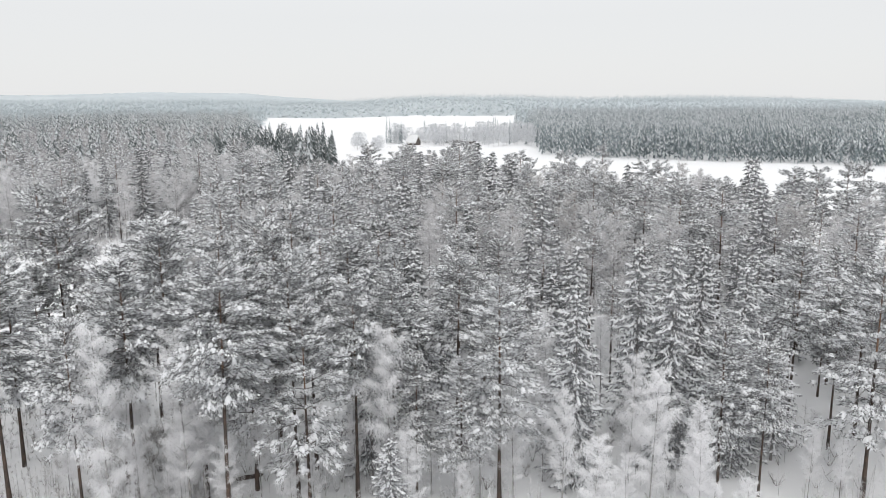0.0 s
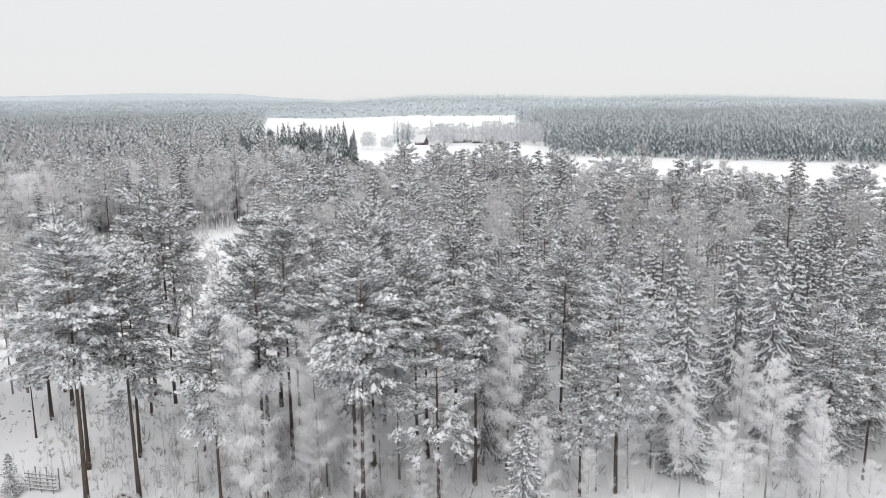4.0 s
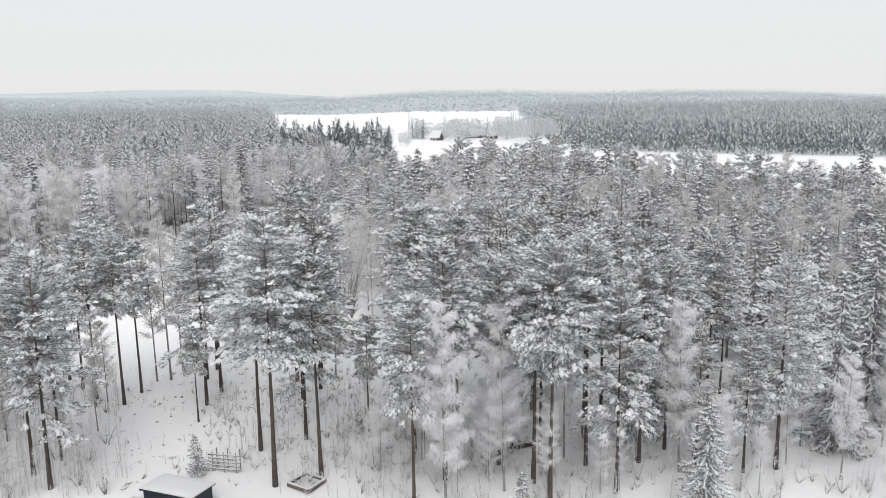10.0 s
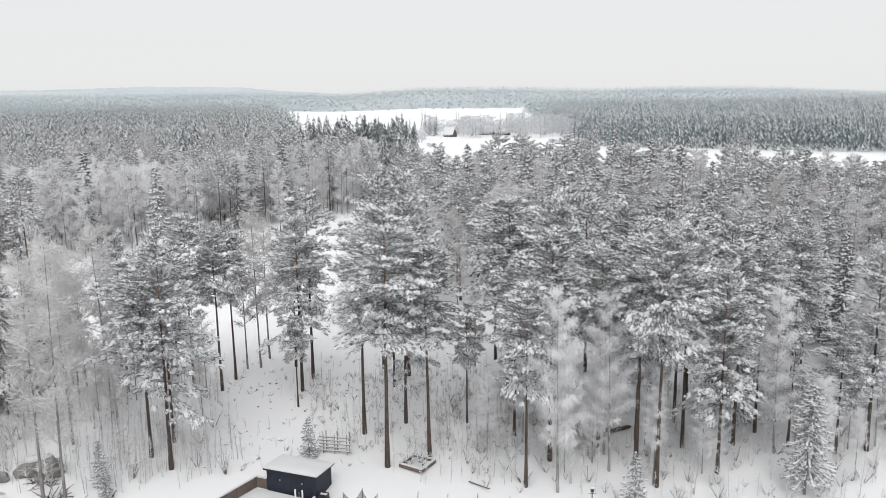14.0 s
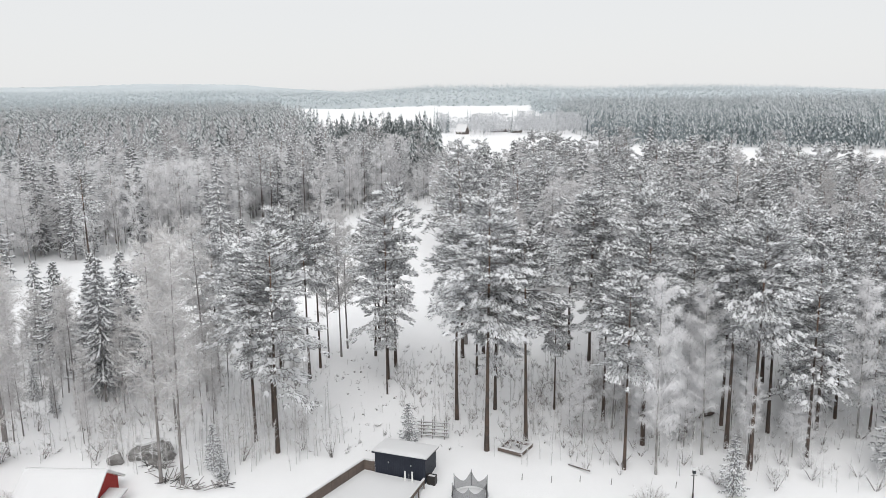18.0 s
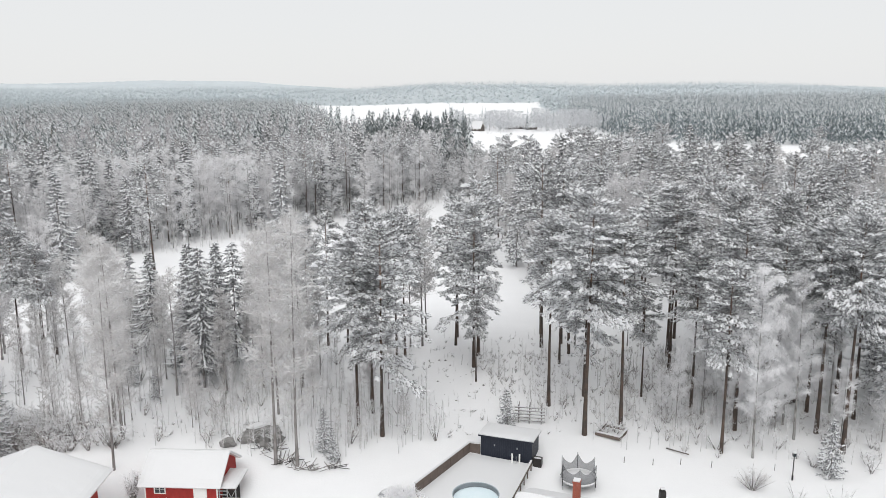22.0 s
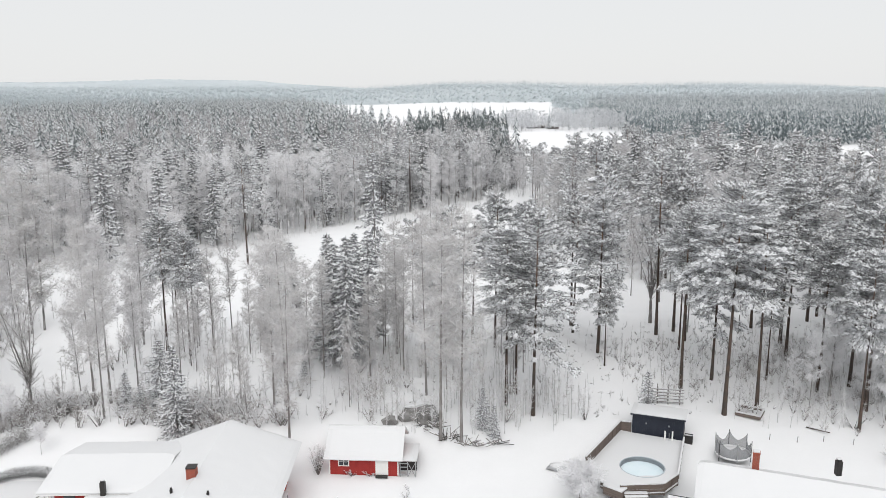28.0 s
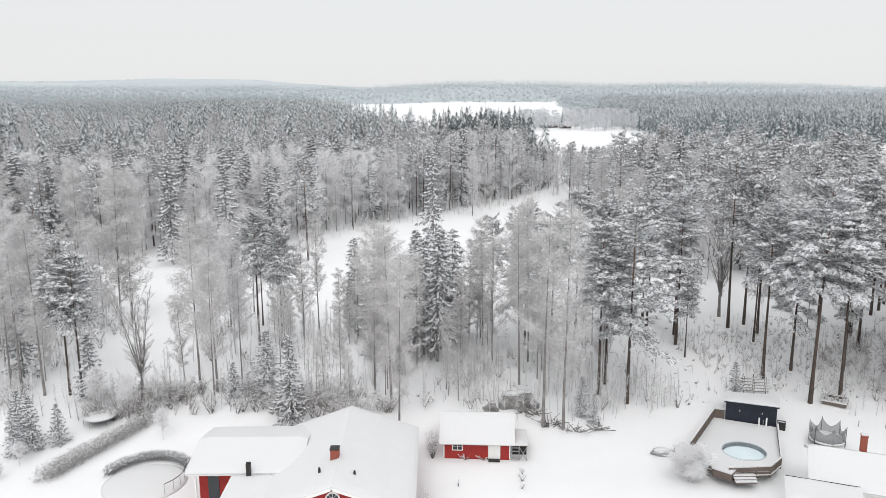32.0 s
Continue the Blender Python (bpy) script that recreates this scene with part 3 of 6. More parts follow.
def ground_z(x, y):
    """The height of the snow: yards lower than the bank behind them, level fields, ridges in the distance."""
    z = 2.0 * smooth(66, 86, y) - 1.9 * (1 - smooth(51, 66.5, y)) * smooth(-300, -180, x) * smooth(120, 20, x)
    wave = noise.noise(Vector((x * 0.03, y * 0.03, 3.0)))
    z += wave * 0.5 * smooth(70, 95, y) + 0.08 * noise.noise(Vector((x * 0.3, y * 0.3, 0))) * smooth(58, 70, y)
    far = math.hypot(x, y)
    if far > 1100:
        way = math.degrees(math.atan2(x + 45, y + 10))
        bumps = noise.noise(Vector((x * 0.0025, y * 0.0012, 7.0)))
        z += smooth(1150, 1900, far) * (float(np.interp(way, HEADINGS, RIDGE_NEAR)) + 2.5 * bumps)
        z += smooth(2500, 4000, far) * (float(np.interp(way, HEADINGS, RIDGE_FAR)) + 3 * bumps)
    return z


def lower(x, y, ex, ey):
    """A place on the yard's true ground behind x, y of a level plane, as seen from an eye over ex, ey."""
    k = 1.0
    for _ in range(6):
        nx_, ny_ = ex + (x - ex) * k, ey + (y - ey) * k
        k = 1 - min(0.0, ground_z(nx_, ny_)) / 36.0
    return ex + (x - ex) * k, ey + (y - ey) * k


def axis(spans):
    out = []
    for a, b, step in spans:
        out += list(np.arange(a, b, step))
    return np.array(out + [spans[-1][1]])


gx = axis([(-4600, -1000, 200), (-1000, -200, 25), (-200, -140, 6), (-140, 60, 1.6), (60, 200, 6), (200, 1000, 25), (1000, 4600, 200)])
gy = axis([(-400, 20, 30), (20, 110, 1.6), (110, 240, 5), (240, 1100, 20), (1100, 4700, 80)])
gv = [(x, y, ground_z(x, y)) for y in gy for x in gx]
nx = len(gx)
gf = []
for j in range(len(gy) - 1):
    for i in range(nx - 1):
        a = j * nx + i
        gf += ((a, a + 1, a + nx + 1), (a, a + nx + 1, a + nx))
ground = tagged(new("ground", mesh_np("ground", gv, gf, [SNOW], smooth=True)), "snow-covered ground of yards, clearing and fields", "ground", kind="structure")

# ---- the trees near the yards, each one placed ----
PINE = [thing_of(pine_shape(11 + i, 21.0, (0.5, 0.58, 0.34, 0.52)[i], (3.8, 3.2, 3.9, 3.1)[i], 1.0, (1.1, 0.75, 1.05, 0.95)[i]), "pine_tree", "tall Scots pine with a bare dark trunk and snow-laden crown", "tree", "snowy pines") for i in range(4)]
SPRUCE = [thing_of(spruce_shape(31 + i, 20.0, (4.1, 3.2, 3.6)[i], (0.05, 0.1, 0.18)[i]), "spruce_tree", "tall dark spruce with snow along its drooping boughs", "tree", "snowy spruces") for i in range(3)]
BIRCH = [thing_of(birch_shape(51 + i, 16.0, (2.7, 2.3, 3.0)[i], (0.25, 0.35, 0.2)[i], 1.2, (0.75, 0.35, 0.9)[i], thick=0.042), "birch_tree", "leafless birch with twigs white with frost", "tree", "frosted birches") for i in range(3)]
BARE = [thing_of(birch_shape(71 + i, 15.0, (2.5, 1.9)[i], (0.2, 0.3)[i], 0.5, 0.1, 1, GREY_TWIG, GREY_BARK, 0.032), "bare_tree", "slender leafless tree with dark trunk and frosted twigs", "tree", "bare trees") for i in range(2)]
YOUNG = [thing_of(spruce_shape(91 + i, 12.0, 3.0, 0.02, 0.7, 0.95), "young_spruce", "small young spruce dusted with snow", "tree", "young spruces") for i in range(2)]
MPINE = [thing_of(pine_shape(111 + i, 21.0, (0.5, 0.56, 0.44)[i], (3.7, 3.3, 3.9)[i], 0.31, (1.1, 0.55, 0.95)[i]), "pine_tree", "snow-laden Scots pine in a dense stand", "tree", "snowy pines") for i in range(3)]
MSPRUCE = [thing_of(spruce_shape(131 + i, 20.0, (3.8, 3.1, 3.5)[i], 0.1, 0.32), "spruce_tree", "dark spruce with snowy boughs in a dense stand", "tree", "snowy spruces") for i in range(3)]
MBIRCH = [thing_of(birch_shape(151 + i, 16.0, (3.5, 3.0, 3.2)[i], 0.14, 0.5, (0.6, 0.2, 0.35)[i], 1, GREY_TWIG if i == 1 else GREY_FROST, thick=0.05), "birch_tree", "frosted leafless birch in a mixed stand", "tree", "frosted birches") for i in range(3)]
MIDDLE = {"p": (MPINE, 21.0), "s": (MSPRUCE, 20.0), "b": (MBIRCH, 16.0)}
GREYED = {"b": ([thing_of(birch_shape(171 + i, 16.0, (2.6, 2.2)[i], (0.3, 0.4)[i], 0.9, (0.4, 0.15)[i], 1, (GREY_TWIG, GREY_FROST)[i], GREY_BARK, 0.034), "birch_tree", "leafless birch with grey stem and lightly frosted twigs", "tree", "frosted birches") for i in range(2)], 16.0)}
FULL = {"p": (PINE, 21.0), "s": (SPRUCE, 20.0), "b": (BIRCH, 16.0), "g": (BARE, 15.0), "y": (YOUNG, 12.0)}
TAKEN = []
plant_rng = random.Random(5)


def plant(kind, x, y, h, table=None, gap=True):
    """A tree of that kind at x, y with a height of h metres. The first of a kind is its model, moved into place."""
    if table is None and y > 84 and kind in "psb":
        table = MIDDLE
    if table is None and kind == "b" and x < -56:
        table = GREYED
    models, base = (table or FULL)[kind]
    if y < 66:
        ex = min(0.0, max(-87.0, x))
        x, y = lower(x, y, ex, 0.242 * ex)
        h += max(0.0, -ground_z(x, y)) * 0.6
    i = plant_rng.randrange(len(models))
    k = h / base
    wide = (k ** 0.55 if kind == "s" else k) * plant_rng.uniform(0.92, 1.12)
    m = pose(x, y, ground_z(x, y) - 0.06, 0, 0, plant_rng.uniform(0, 360)) @ Matrix.Diagonal((wide, wide, k, 1))
    ob = copy_thing(models[i], m)
    if gap:
        TAKEN.append((x, y))
    return ob


PINES = [(-65.0, 64.4, 23.6), (-67.8, 67.1, 21.4), (-64.1, 81.1, 20.1), (-53.7, 84.1, 23.6), (-54.4, 76.9, 11.1), (-43.6, 64.1, 26.5), (-46.4, 71.2, 22.3), (-39.4, 65.7, 22.7), (-43.6, 81.3, 17.8), (-30.3, 59.6, 19.9), (-30.4, 70.1, 18.9), (-18.0, 59.2, 24.8), (-13.4, 67.1, 23.4), (-9.5, 78.1, 22.1), (-17.7, 69.0, 23.6), (-17.3, 78.4, 22.8), (-20.1, 84.3, 22.0), (-15.7, 98.8, 21.6), (-11.5, 61.6, 20.7), (-8.0, 67.5, 21.6), (1.6, 65.2, 14.7), (5.0, 65.7, 21.7), (-79.1, 89.2, 16.6), (-30.2, 79.3, 23.6)]
PINES_B = [(-26.0, 71.2, 25.4), (-22.0, 67.6, 21.7), (-4.8, 78.5, 20.8), (25.2, 67.0, 17.5), (35.6, 76.6, 21.8), (38.6, 66.9, 22.6), (53.8, 99.8, 20.5), (-45.1, 86.9, 25.9), (-42.3, 88.2, 25.1), (-41.9, 84.3, 23.1), (-66.4, 70.0, 21.2), (-70.8, 85.7, 17.6), (-131.2, 68.2, 19.2), (-129.4, 67.5, 17.8), (-108.0, 80.6, 16.7), (-111.3, 81.6, 18.7), (-67.9, 82.7, 21.3), (-29.4, 83.0, 22.6), (-26.4, 89.9, 20.2), (-30.8, 89.4, 20.7), (-27.4, 64.8, 23.9), (-8.1, 93.3, 21.8), (-4.7, 70.0, 20.8), (1.3, 75.5, 20.9), (-75.1, 80.8, 19.6)]
PINES_C = [(-73.8, 88.9, 18.3), (-63.2, 84.2, 20.0), (-56.2, 91.7, 20.6), (-112.6, 90.0, 13.7), (-109.1, 86.2, 14.4), (-56.5, 88.3, 18.2), (-21.3, 92.5, 22.9), (-18.6, 95.2, 22.6), (-54.5, 80.7, 21.5), (-42.0, 73.2, 22.5), (-35.3, 73.0, 13.9), (-19.0, 63.8, 23.5), (-12.6, 72.5, 22.4), (-2.5, 67.0, 14.2), (10.5, 115.1, 21.0), (2.0, 93.0, 20.0), (28.6, 148.5, 21.0), (20.7, 137.4, 21.0), (46.4, 129.4, 21.0), (35.3, 135.8, 21.0), (61.1, 135.3, 21.0), (59.9, 114.0, 21.0), (40.4, 126.8, 21.0), (38.1, 131.5, 21.0)]
PINES_D = [(18.7, 171.7, 21.0), (10.9, 185.9, 21.0), (-3.6, 219.6, 21.0), (-21.8, 221.0, 21.0), (-112.9, 134.3, 22.0)]
SPRUCES = [(-4.5, 57.4, 10.3), (-2.7, 78.5, 20.2), (-98.5, 85.5, 13.9), (-95.2, 83.2, 14.4), (-90.0, 82.1, 15.8), (-87.0, 76.2, 17.3), (-107.2, 67.2, 8.4), (-85.0, 84.1, 15.4), (-88.8, 78.2, 14.6), (-102.9, 58.5, 10.4), (-86.6, 82.2, 15.9), (-89.0, 80.9, 14.9), (22.4, 73.9, 22.0), (19.8, 76.7, 21.0), (12.4, 69.5, 19.0), (13.6, 77.2, 21.0), (15.7, 122.0, 22.0), (33.6, 142.8, 23.0), (57.1, 138.5, 19.0), (4.8, 85.7, 15.0), (-7.0, 71.2, 21.0), (-0.3, 88.8, 15.0), (51.7, 135.9, 20.0), (29.7, 160.7, 21.0)]
SPRUCES_B = [(-138.7, 130.1, 22.0), (-127.3, 128.5, 20.0), (-87.5, 132.1, 22.0), (-161.7, 174.7, 20.0), (-37.9, 222.7, 15.0), (-33.8, 181.5, 16.0)]
BIRCHES = [(-27.4, 58.5, 19.6), (-4.6, 65.5, 17.5), (-77.0, 70.0, 22.2), (-15.3, 68.7, 17.2), (6.4, 66.6, 12.5), (3.3, 66.1, 10.6), (17.5, 69.4, 13.5), (-115.9, 69.3, 21.9), (-113.6, 68.5, 21.8), (-133.5, 90.4, 22.9), (-132.4, 91.8, 21.1), (-136.9, 68.2, 23.3), (-139.0, 69.7, 18.9), (-134.2, 68.1, 22.0), (-21.7, 66.0, 16.6), (-92.4, 64.5, 21.3), (-94.6, 67.9, 21.2), (-112.9, 64.6, 17.7), (-111.0, 70.2, 14.8), (-21.9, 62.4, 18.0), (-40.5, 87.7, 20.2), (-29.7, 68.8, 15.5), (10.3, 63.4, 12.5), (17.6, 62.2, 14.4)]
BIRCHES_B = [(21.6, 62.0, 11.3), (21.8, 115.3, 20.0), (31.4, 107.6, 20.0), (23.2, 104.4, 20.0), (9.4, 110.8, 20.0), (50.7, 100.0, 19.0), (-115.5, 84.7, 17.0), (-114.5, 174.7, 18.0), (-149.8, 139.1, 18.0), (-205.8, 204.5, 18.0), (-202.2, 228.1, 18.0), (-115.5, 97.1, 17.0), (-38.8, 119.2, 17.0), (-34.8, 115.0, 16.0), (-77.0, 188.5, 18.0), (-42.0, 124.0, 15.0), (-44.0, 142.0, 17.0), (-44.0, 158.0, 16.0), (-45.0, 176.0, 17.0), (-38.0, 116.0, 12.0)]
BARES = [(-61.0, 88.3, 20.7), (-60.5, 91.5, 18.0), (-33.6, 86.9, 9.9), (-26.3, 77.7, 21.2), (-75.2, 76.1, 21.6), (-82.6, 83.0, 14.0), (-79.9, 76.1, 16.5), (-81.0, 83.0, 13.6), (-103.7, 85.7, 17.0), (-64.9, 75.5, 9.9), (-73.2, 57.9, 24.5), (-89.7, 74.4, 15.4), (-92.2, 78.3, 13.2), (-105.1, 81.3, 14.9), (-91.2, 57.4, 19.2), (-84.0, 75.0, 12.8), (-80.9, 80.7, 17.8), (-75.4, 58.3, 23.3), (-62.6, 87.9, 17.4), (-43.5, 107.7, 13.5)]
YOUNGS = [(-128.1, 67.2, 8.1), (-111.2, 66.9, 4.6), (-128.3, 53.6, 5.4), (-129.6, 52.4, 4.6), (-126.3, 55.0, 4.0), (-131.2, 56.5, 5.0), (-109.2, 66.0, 3.6), (-69.7, 58.9, 3.3), (-51.6, 66.5, 4.3), (-95.7, 77.1, 4.2), (-92.0, 73.8, 3.8), (-20.9, 54.9, 5.2), (-70.8, 61.0, 4.6)]
NEAR = [("p", *r) for r in PINES] + [("p", *r) for r in PINES_B] + [("p", *r) for r in PINES_C] + [("p", *r) for r in PINES_D] + [("s", *r) for r in SPRUCES] + [("s", *r) for r in SPRUCES_B] + [("b", *r) for r in BIRCHES] + [("b", *r) for r in BIRCHES_B] + [("g", *r) for r in BARES] + [("y", *r) for r in YOUNGS]
for row in NEAR:
    plant(*row)


# slender trees and low white birches between them
for poly, n, kind, lo, hi in (([(-113, 66), (-66, 65), (-62, 84), (-112, 88)], 46, "g", 6, 12), ([(-14, 60), (30, 55), (66, 56), (40, 72), (-8, 72)], 40, "b", 6, 11), ([(-36, 62), (-16, 58), (-12, 70), (-34, 72)], 14, "b", 6, 10)):
    for _ in range(n):
        x = plant_rng.uniform(min(p[0] for p in poly), max(p[0] for p in poly))
        y = plant_rng.uniform(min(p[1] for p in poly), max(p[1] for p in poly))
        if inside(x, y, poly):
            plant(kind, x, y, plant_rng.uniform(lo, hi))


def free(x, y, d):
    return all((x - a) ** 2 + (y - b) ** 2 > d * d for a, b in TAKEN)


# ---- the stands behind them ----
fill_rng = random.Random(8)
COUNT = {k: sum(1 for row in NEAR if row[0] == k) for k in "psb"}
REST = []


def fill(poly, spacing, mix, low, high, table, gap=2.6, most=270):
    """Trees at random in a polygon, no two nearer than gap; those past the countable go to the joined rest."""
    xs, ys = [p[0] for p in poly], [p[1] for p in poly]
    area = (max(xs) - min(xs)) * (max(ys) - min(ys))
    spots = sorted(((fill_rng.uniform(min(xs), max(xs)), fill_rng.uniform(min(ys), max(ys))) for _ in range(int(area / spacing ** 2))), key=lambda p: p[1])
    for x, y in spots:
        if not inside(x, y, poly) or inside(x, y, CLEARING) or inside(x, y, GLADE) or not free(x, y, gap):
            continue
        kind = fill_rng.choices("psb", mix)[0]
        h = fill_rng.uniform(low, high) * (0.85 if kind == "b" else 1)
        if -58 < x < -26 + (y - 200) * 0.24:
            h *= 1 - 0.34 * smooth(165, 225, y)
        if COUNT[kind] < most:
            plant(kind, x, y, h, table)
            COUNT[kind] += 1
        else:
            TAKEN.append((x, y))
            i = fill_rng.randrange(2)
            REST.append((x, y, ground_z(x, y) - 0.06, h / (21, 20, 16)["psb".index(kind)], "psb".index(kind) * 2 + i))


RIGHT_STAND = [(2, 75), (12, 66), (90, 50), (110, 90), (60, 104), (0, 106), (-28, 106), (-28, 100), (0, 92)]
RIGHT_BACK = [(-42, 100), (-28, 98), (110, 90), (140, 124), (70, 156), (18, 212), (-20, 262), (-44, 290), (-50, 262), (-50, 226), (-55, 190), (-50, 140)]
RIGHT_DENSE = [(4, 86), (12, 74), (90, 58), (110, 90), (60, 104), (0, 106), (-10, 104)]
fill(RIGHT_DENSE, 3.8, (0.3, 0.42, 0.28), 13, 20, None, 3.5)
fill(RIGHT_STAND, 4.6, (0.45, 0.25, 0.3), 14, 20, None, 4.0)
LEFT_NEAR = [(-165, 62), (-124, 66), (-118, 72), (-116, 92), (-135, 98), (-150, 104), (-175, 120)]
fill(LEFT_NEAR, 4.7, (0.08, 0.08, 0.84), 12, 19, MIDDLE, 2.6, 295)
fill(RIGHT_BACK, 4.6, (0.46, 0.18, 0.36), 17.5, 24.5, MIDDLE, 4.0)
LEFT_FRONT = [(-42, 250), (-64, 217), (-94, 185), (-120, 153), (-155, 132), (-190, 128), (-210, 175), (-130, 225), (-70, 272), (-45, 272)]
fill(LEFT_FRONT, 3.0, (0.1, 0.17, 0.73), 16, 23.5, MIDDLE, 2.3)
REST_SHAPES = [pine_shape(111, 21.0, 0.5, 3.7, 0.14, 1.1), pine_shape(112, 21.0, 0.55, 3.3, 0.14, 0.7), spruce_shape(131, 20.0, 3.6, 0.1, 0.16), spruce_shape(132, 20.0, 3.1, 0.1, 0.16), birch_shape(151, 16.0, 3.5, 0.14, 0.34, 0.5, 1, FROST_TWIG, thick=0.042), birch_shape(152, 16.0, 3.2, 0.14, 0.34, 0.2, 1, GREY_FROST, thick=0.042)]
wood("stand_interior", REST_SHAPES, REST, fill_rng, "close ranks of snowy pines, spruces and birches behind", "forest")

# ---- woods farther off ----
wood_rng = random.Random(21)
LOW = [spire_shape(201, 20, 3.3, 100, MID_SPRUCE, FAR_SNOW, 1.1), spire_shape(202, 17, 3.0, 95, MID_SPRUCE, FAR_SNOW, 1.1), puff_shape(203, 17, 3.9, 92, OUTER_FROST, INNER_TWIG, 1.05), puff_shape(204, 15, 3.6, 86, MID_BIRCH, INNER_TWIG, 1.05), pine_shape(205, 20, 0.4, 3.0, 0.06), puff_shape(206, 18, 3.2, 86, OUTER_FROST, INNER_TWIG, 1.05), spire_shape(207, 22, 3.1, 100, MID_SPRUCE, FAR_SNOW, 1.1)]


def scatter(poly, spacing, mix, low, high, skip=(), near=0.0, jitter=0.5, beyond=None):
    """Places on a jittered grid inside a polygon."""
    xs, ys = [p[0] for p in poly], [p[1] for p in poly]
    out, y = [], min(ys)
    while y < max(ys):
        step = spacing * (1 + near * max(0, y - 200) / 1000)
        x = min(xs)
        while x < max(xs):
            px, py = x + wood_rng.uniform(-jitter, jitter) * step, y + wood_rng.uniform(-jitter, jitter) * step
            if abs(px + 40) < 0.72 * (py + 60) + 40 and inside(px, py, poly) and not any(inside(px, py, s) for s in skip):
                kind = wood_rng.choices(range(len(mix)), beyond if beyond and py + wood_rng.uniform(-60, 60) > 540 else mix)[0]
                out.append((px, py, ground_z(px, py) - 0.2, wood_rng.uniform(low, high), kind))
            x += step
        y += step
    return out


LEFT_WOOD = [(-45, 262), (-70, 262), (-130, 215), (-200, 170), (-260, 150), (-420, 300), (-560, 640), (-300, 990), (-236, 950), (-167, 720), (-127, 500), (-105, 404), (-78, 374), (-50, 345)]
TIP = [(-47, 342), (-44, 318), (-66, 288), (-82, 282), (-86, 300), (-66, 332)]
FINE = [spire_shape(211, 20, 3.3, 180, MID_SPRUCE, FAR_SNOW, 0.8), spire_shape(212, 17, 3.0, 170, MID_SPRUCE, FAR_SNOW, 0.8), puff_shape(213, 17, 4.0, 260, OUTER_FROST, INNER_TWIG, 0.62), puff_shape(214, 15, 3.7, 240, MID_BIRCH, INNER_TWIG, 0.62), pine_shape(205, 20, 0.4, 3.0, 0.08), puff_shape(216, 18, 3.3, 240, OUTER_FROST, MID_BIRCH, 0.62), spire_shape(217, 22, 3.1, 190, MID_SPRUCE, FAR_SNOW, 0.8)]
left_places = scatter(LEFT_WOOD, 4.3, (0.07, 0.05, 0.34, 0.29, 0.03, 0.15, 0.07), 0.82, 1.28, (TIP, FIELD, BARNYARD), 1.2, 0.5, (0.3, 0.26, 0.1, 0.1, 0.02, 0.02, 0.2))
wood("mixed_wood", FINE, [p for p in left_places if p[1] < 350], wood_rng, "grey frosted birch wood mixed with dark spruces", "forest")
wood("farther_mixed_wood", LOW, [p for p in left_places if p[1] >= 350], wood_rng, "frosted birches giving way to dark spruces farther off", "forest")
DARK = [spire_shape(221 + i, (20, 17, 22)[i], 3.2, 180, MID_SPRUCE, FAR_SNOW, 0.75, 0.3) for i in range(3)]
wood("spruce_copse", DARK, scatter(TIP, 3.2, (0.4, 0.3, 0.3), 0.9, 1.22, (FIELD, BARNYARD)), wood_rng, "dark spruce copse at the edge of the field", "forest")

FARS = [spire_shape(301 + i, (25, 22, 27, 20)[i], 2.8, 92, HAZED_SPRUCE, FAR_SNOW, 0.85) for i in range(4)] + [puff_shape(311, 15, 4.2, 240, FAR_BIRCH, FAR_BIRCH, 1.4)]
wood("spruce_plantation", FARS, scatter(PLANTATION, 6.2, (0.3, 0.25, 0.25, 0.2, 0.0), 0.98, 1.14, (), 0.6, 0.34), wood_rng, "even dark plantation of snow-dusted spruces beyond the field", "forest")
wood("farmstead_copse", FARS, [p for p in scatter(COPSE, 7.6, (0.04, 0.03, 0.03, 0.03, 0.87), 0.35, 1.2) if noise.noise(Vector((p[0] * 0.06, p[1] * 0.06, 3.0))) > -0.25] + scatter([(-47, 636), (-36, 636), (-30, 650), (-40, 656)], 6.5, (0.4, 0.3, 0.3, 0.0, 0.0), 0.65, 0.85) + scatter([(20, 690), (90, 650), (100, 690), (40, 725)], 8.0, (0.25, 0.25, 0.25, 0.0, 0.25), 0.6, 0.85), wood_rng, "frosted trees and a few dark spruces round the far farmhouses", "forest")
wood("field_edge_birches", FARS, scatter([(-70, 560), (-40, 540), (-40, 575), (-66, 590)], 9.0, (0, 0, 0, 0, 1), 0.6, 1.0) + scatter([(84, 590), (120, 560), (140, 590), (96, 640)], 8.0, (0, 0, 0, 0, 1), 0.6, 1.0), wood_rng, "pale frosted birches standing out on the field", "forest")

# the air is clear; the pale colours of these woods carry the haze
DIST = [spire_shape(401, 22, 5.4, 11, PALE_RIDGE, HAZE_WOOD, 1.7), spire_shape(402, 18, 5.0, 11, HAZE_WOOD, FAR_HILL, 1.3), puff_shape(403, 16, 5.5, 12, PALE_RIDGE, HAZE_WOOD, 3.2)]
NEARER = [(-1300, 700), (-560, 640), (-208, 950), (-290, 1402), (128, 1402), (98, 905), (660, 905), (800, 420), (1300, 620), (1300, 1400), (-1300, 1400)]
wood("distant_forest", DIST, scatter(NEARER, 6.0, (0.45, 0.33, 0.22), 0.75, 1.15, (FIELD, PLANTATION, BARNYARD), 0.45), wood_rng, "distant conifer forest under frost, paled by haze painted in", "forest")
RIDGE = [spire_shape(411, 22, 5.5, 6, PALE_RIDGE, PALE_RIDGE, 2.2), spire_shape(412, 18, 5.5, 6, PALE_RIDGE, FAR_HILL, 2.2)]
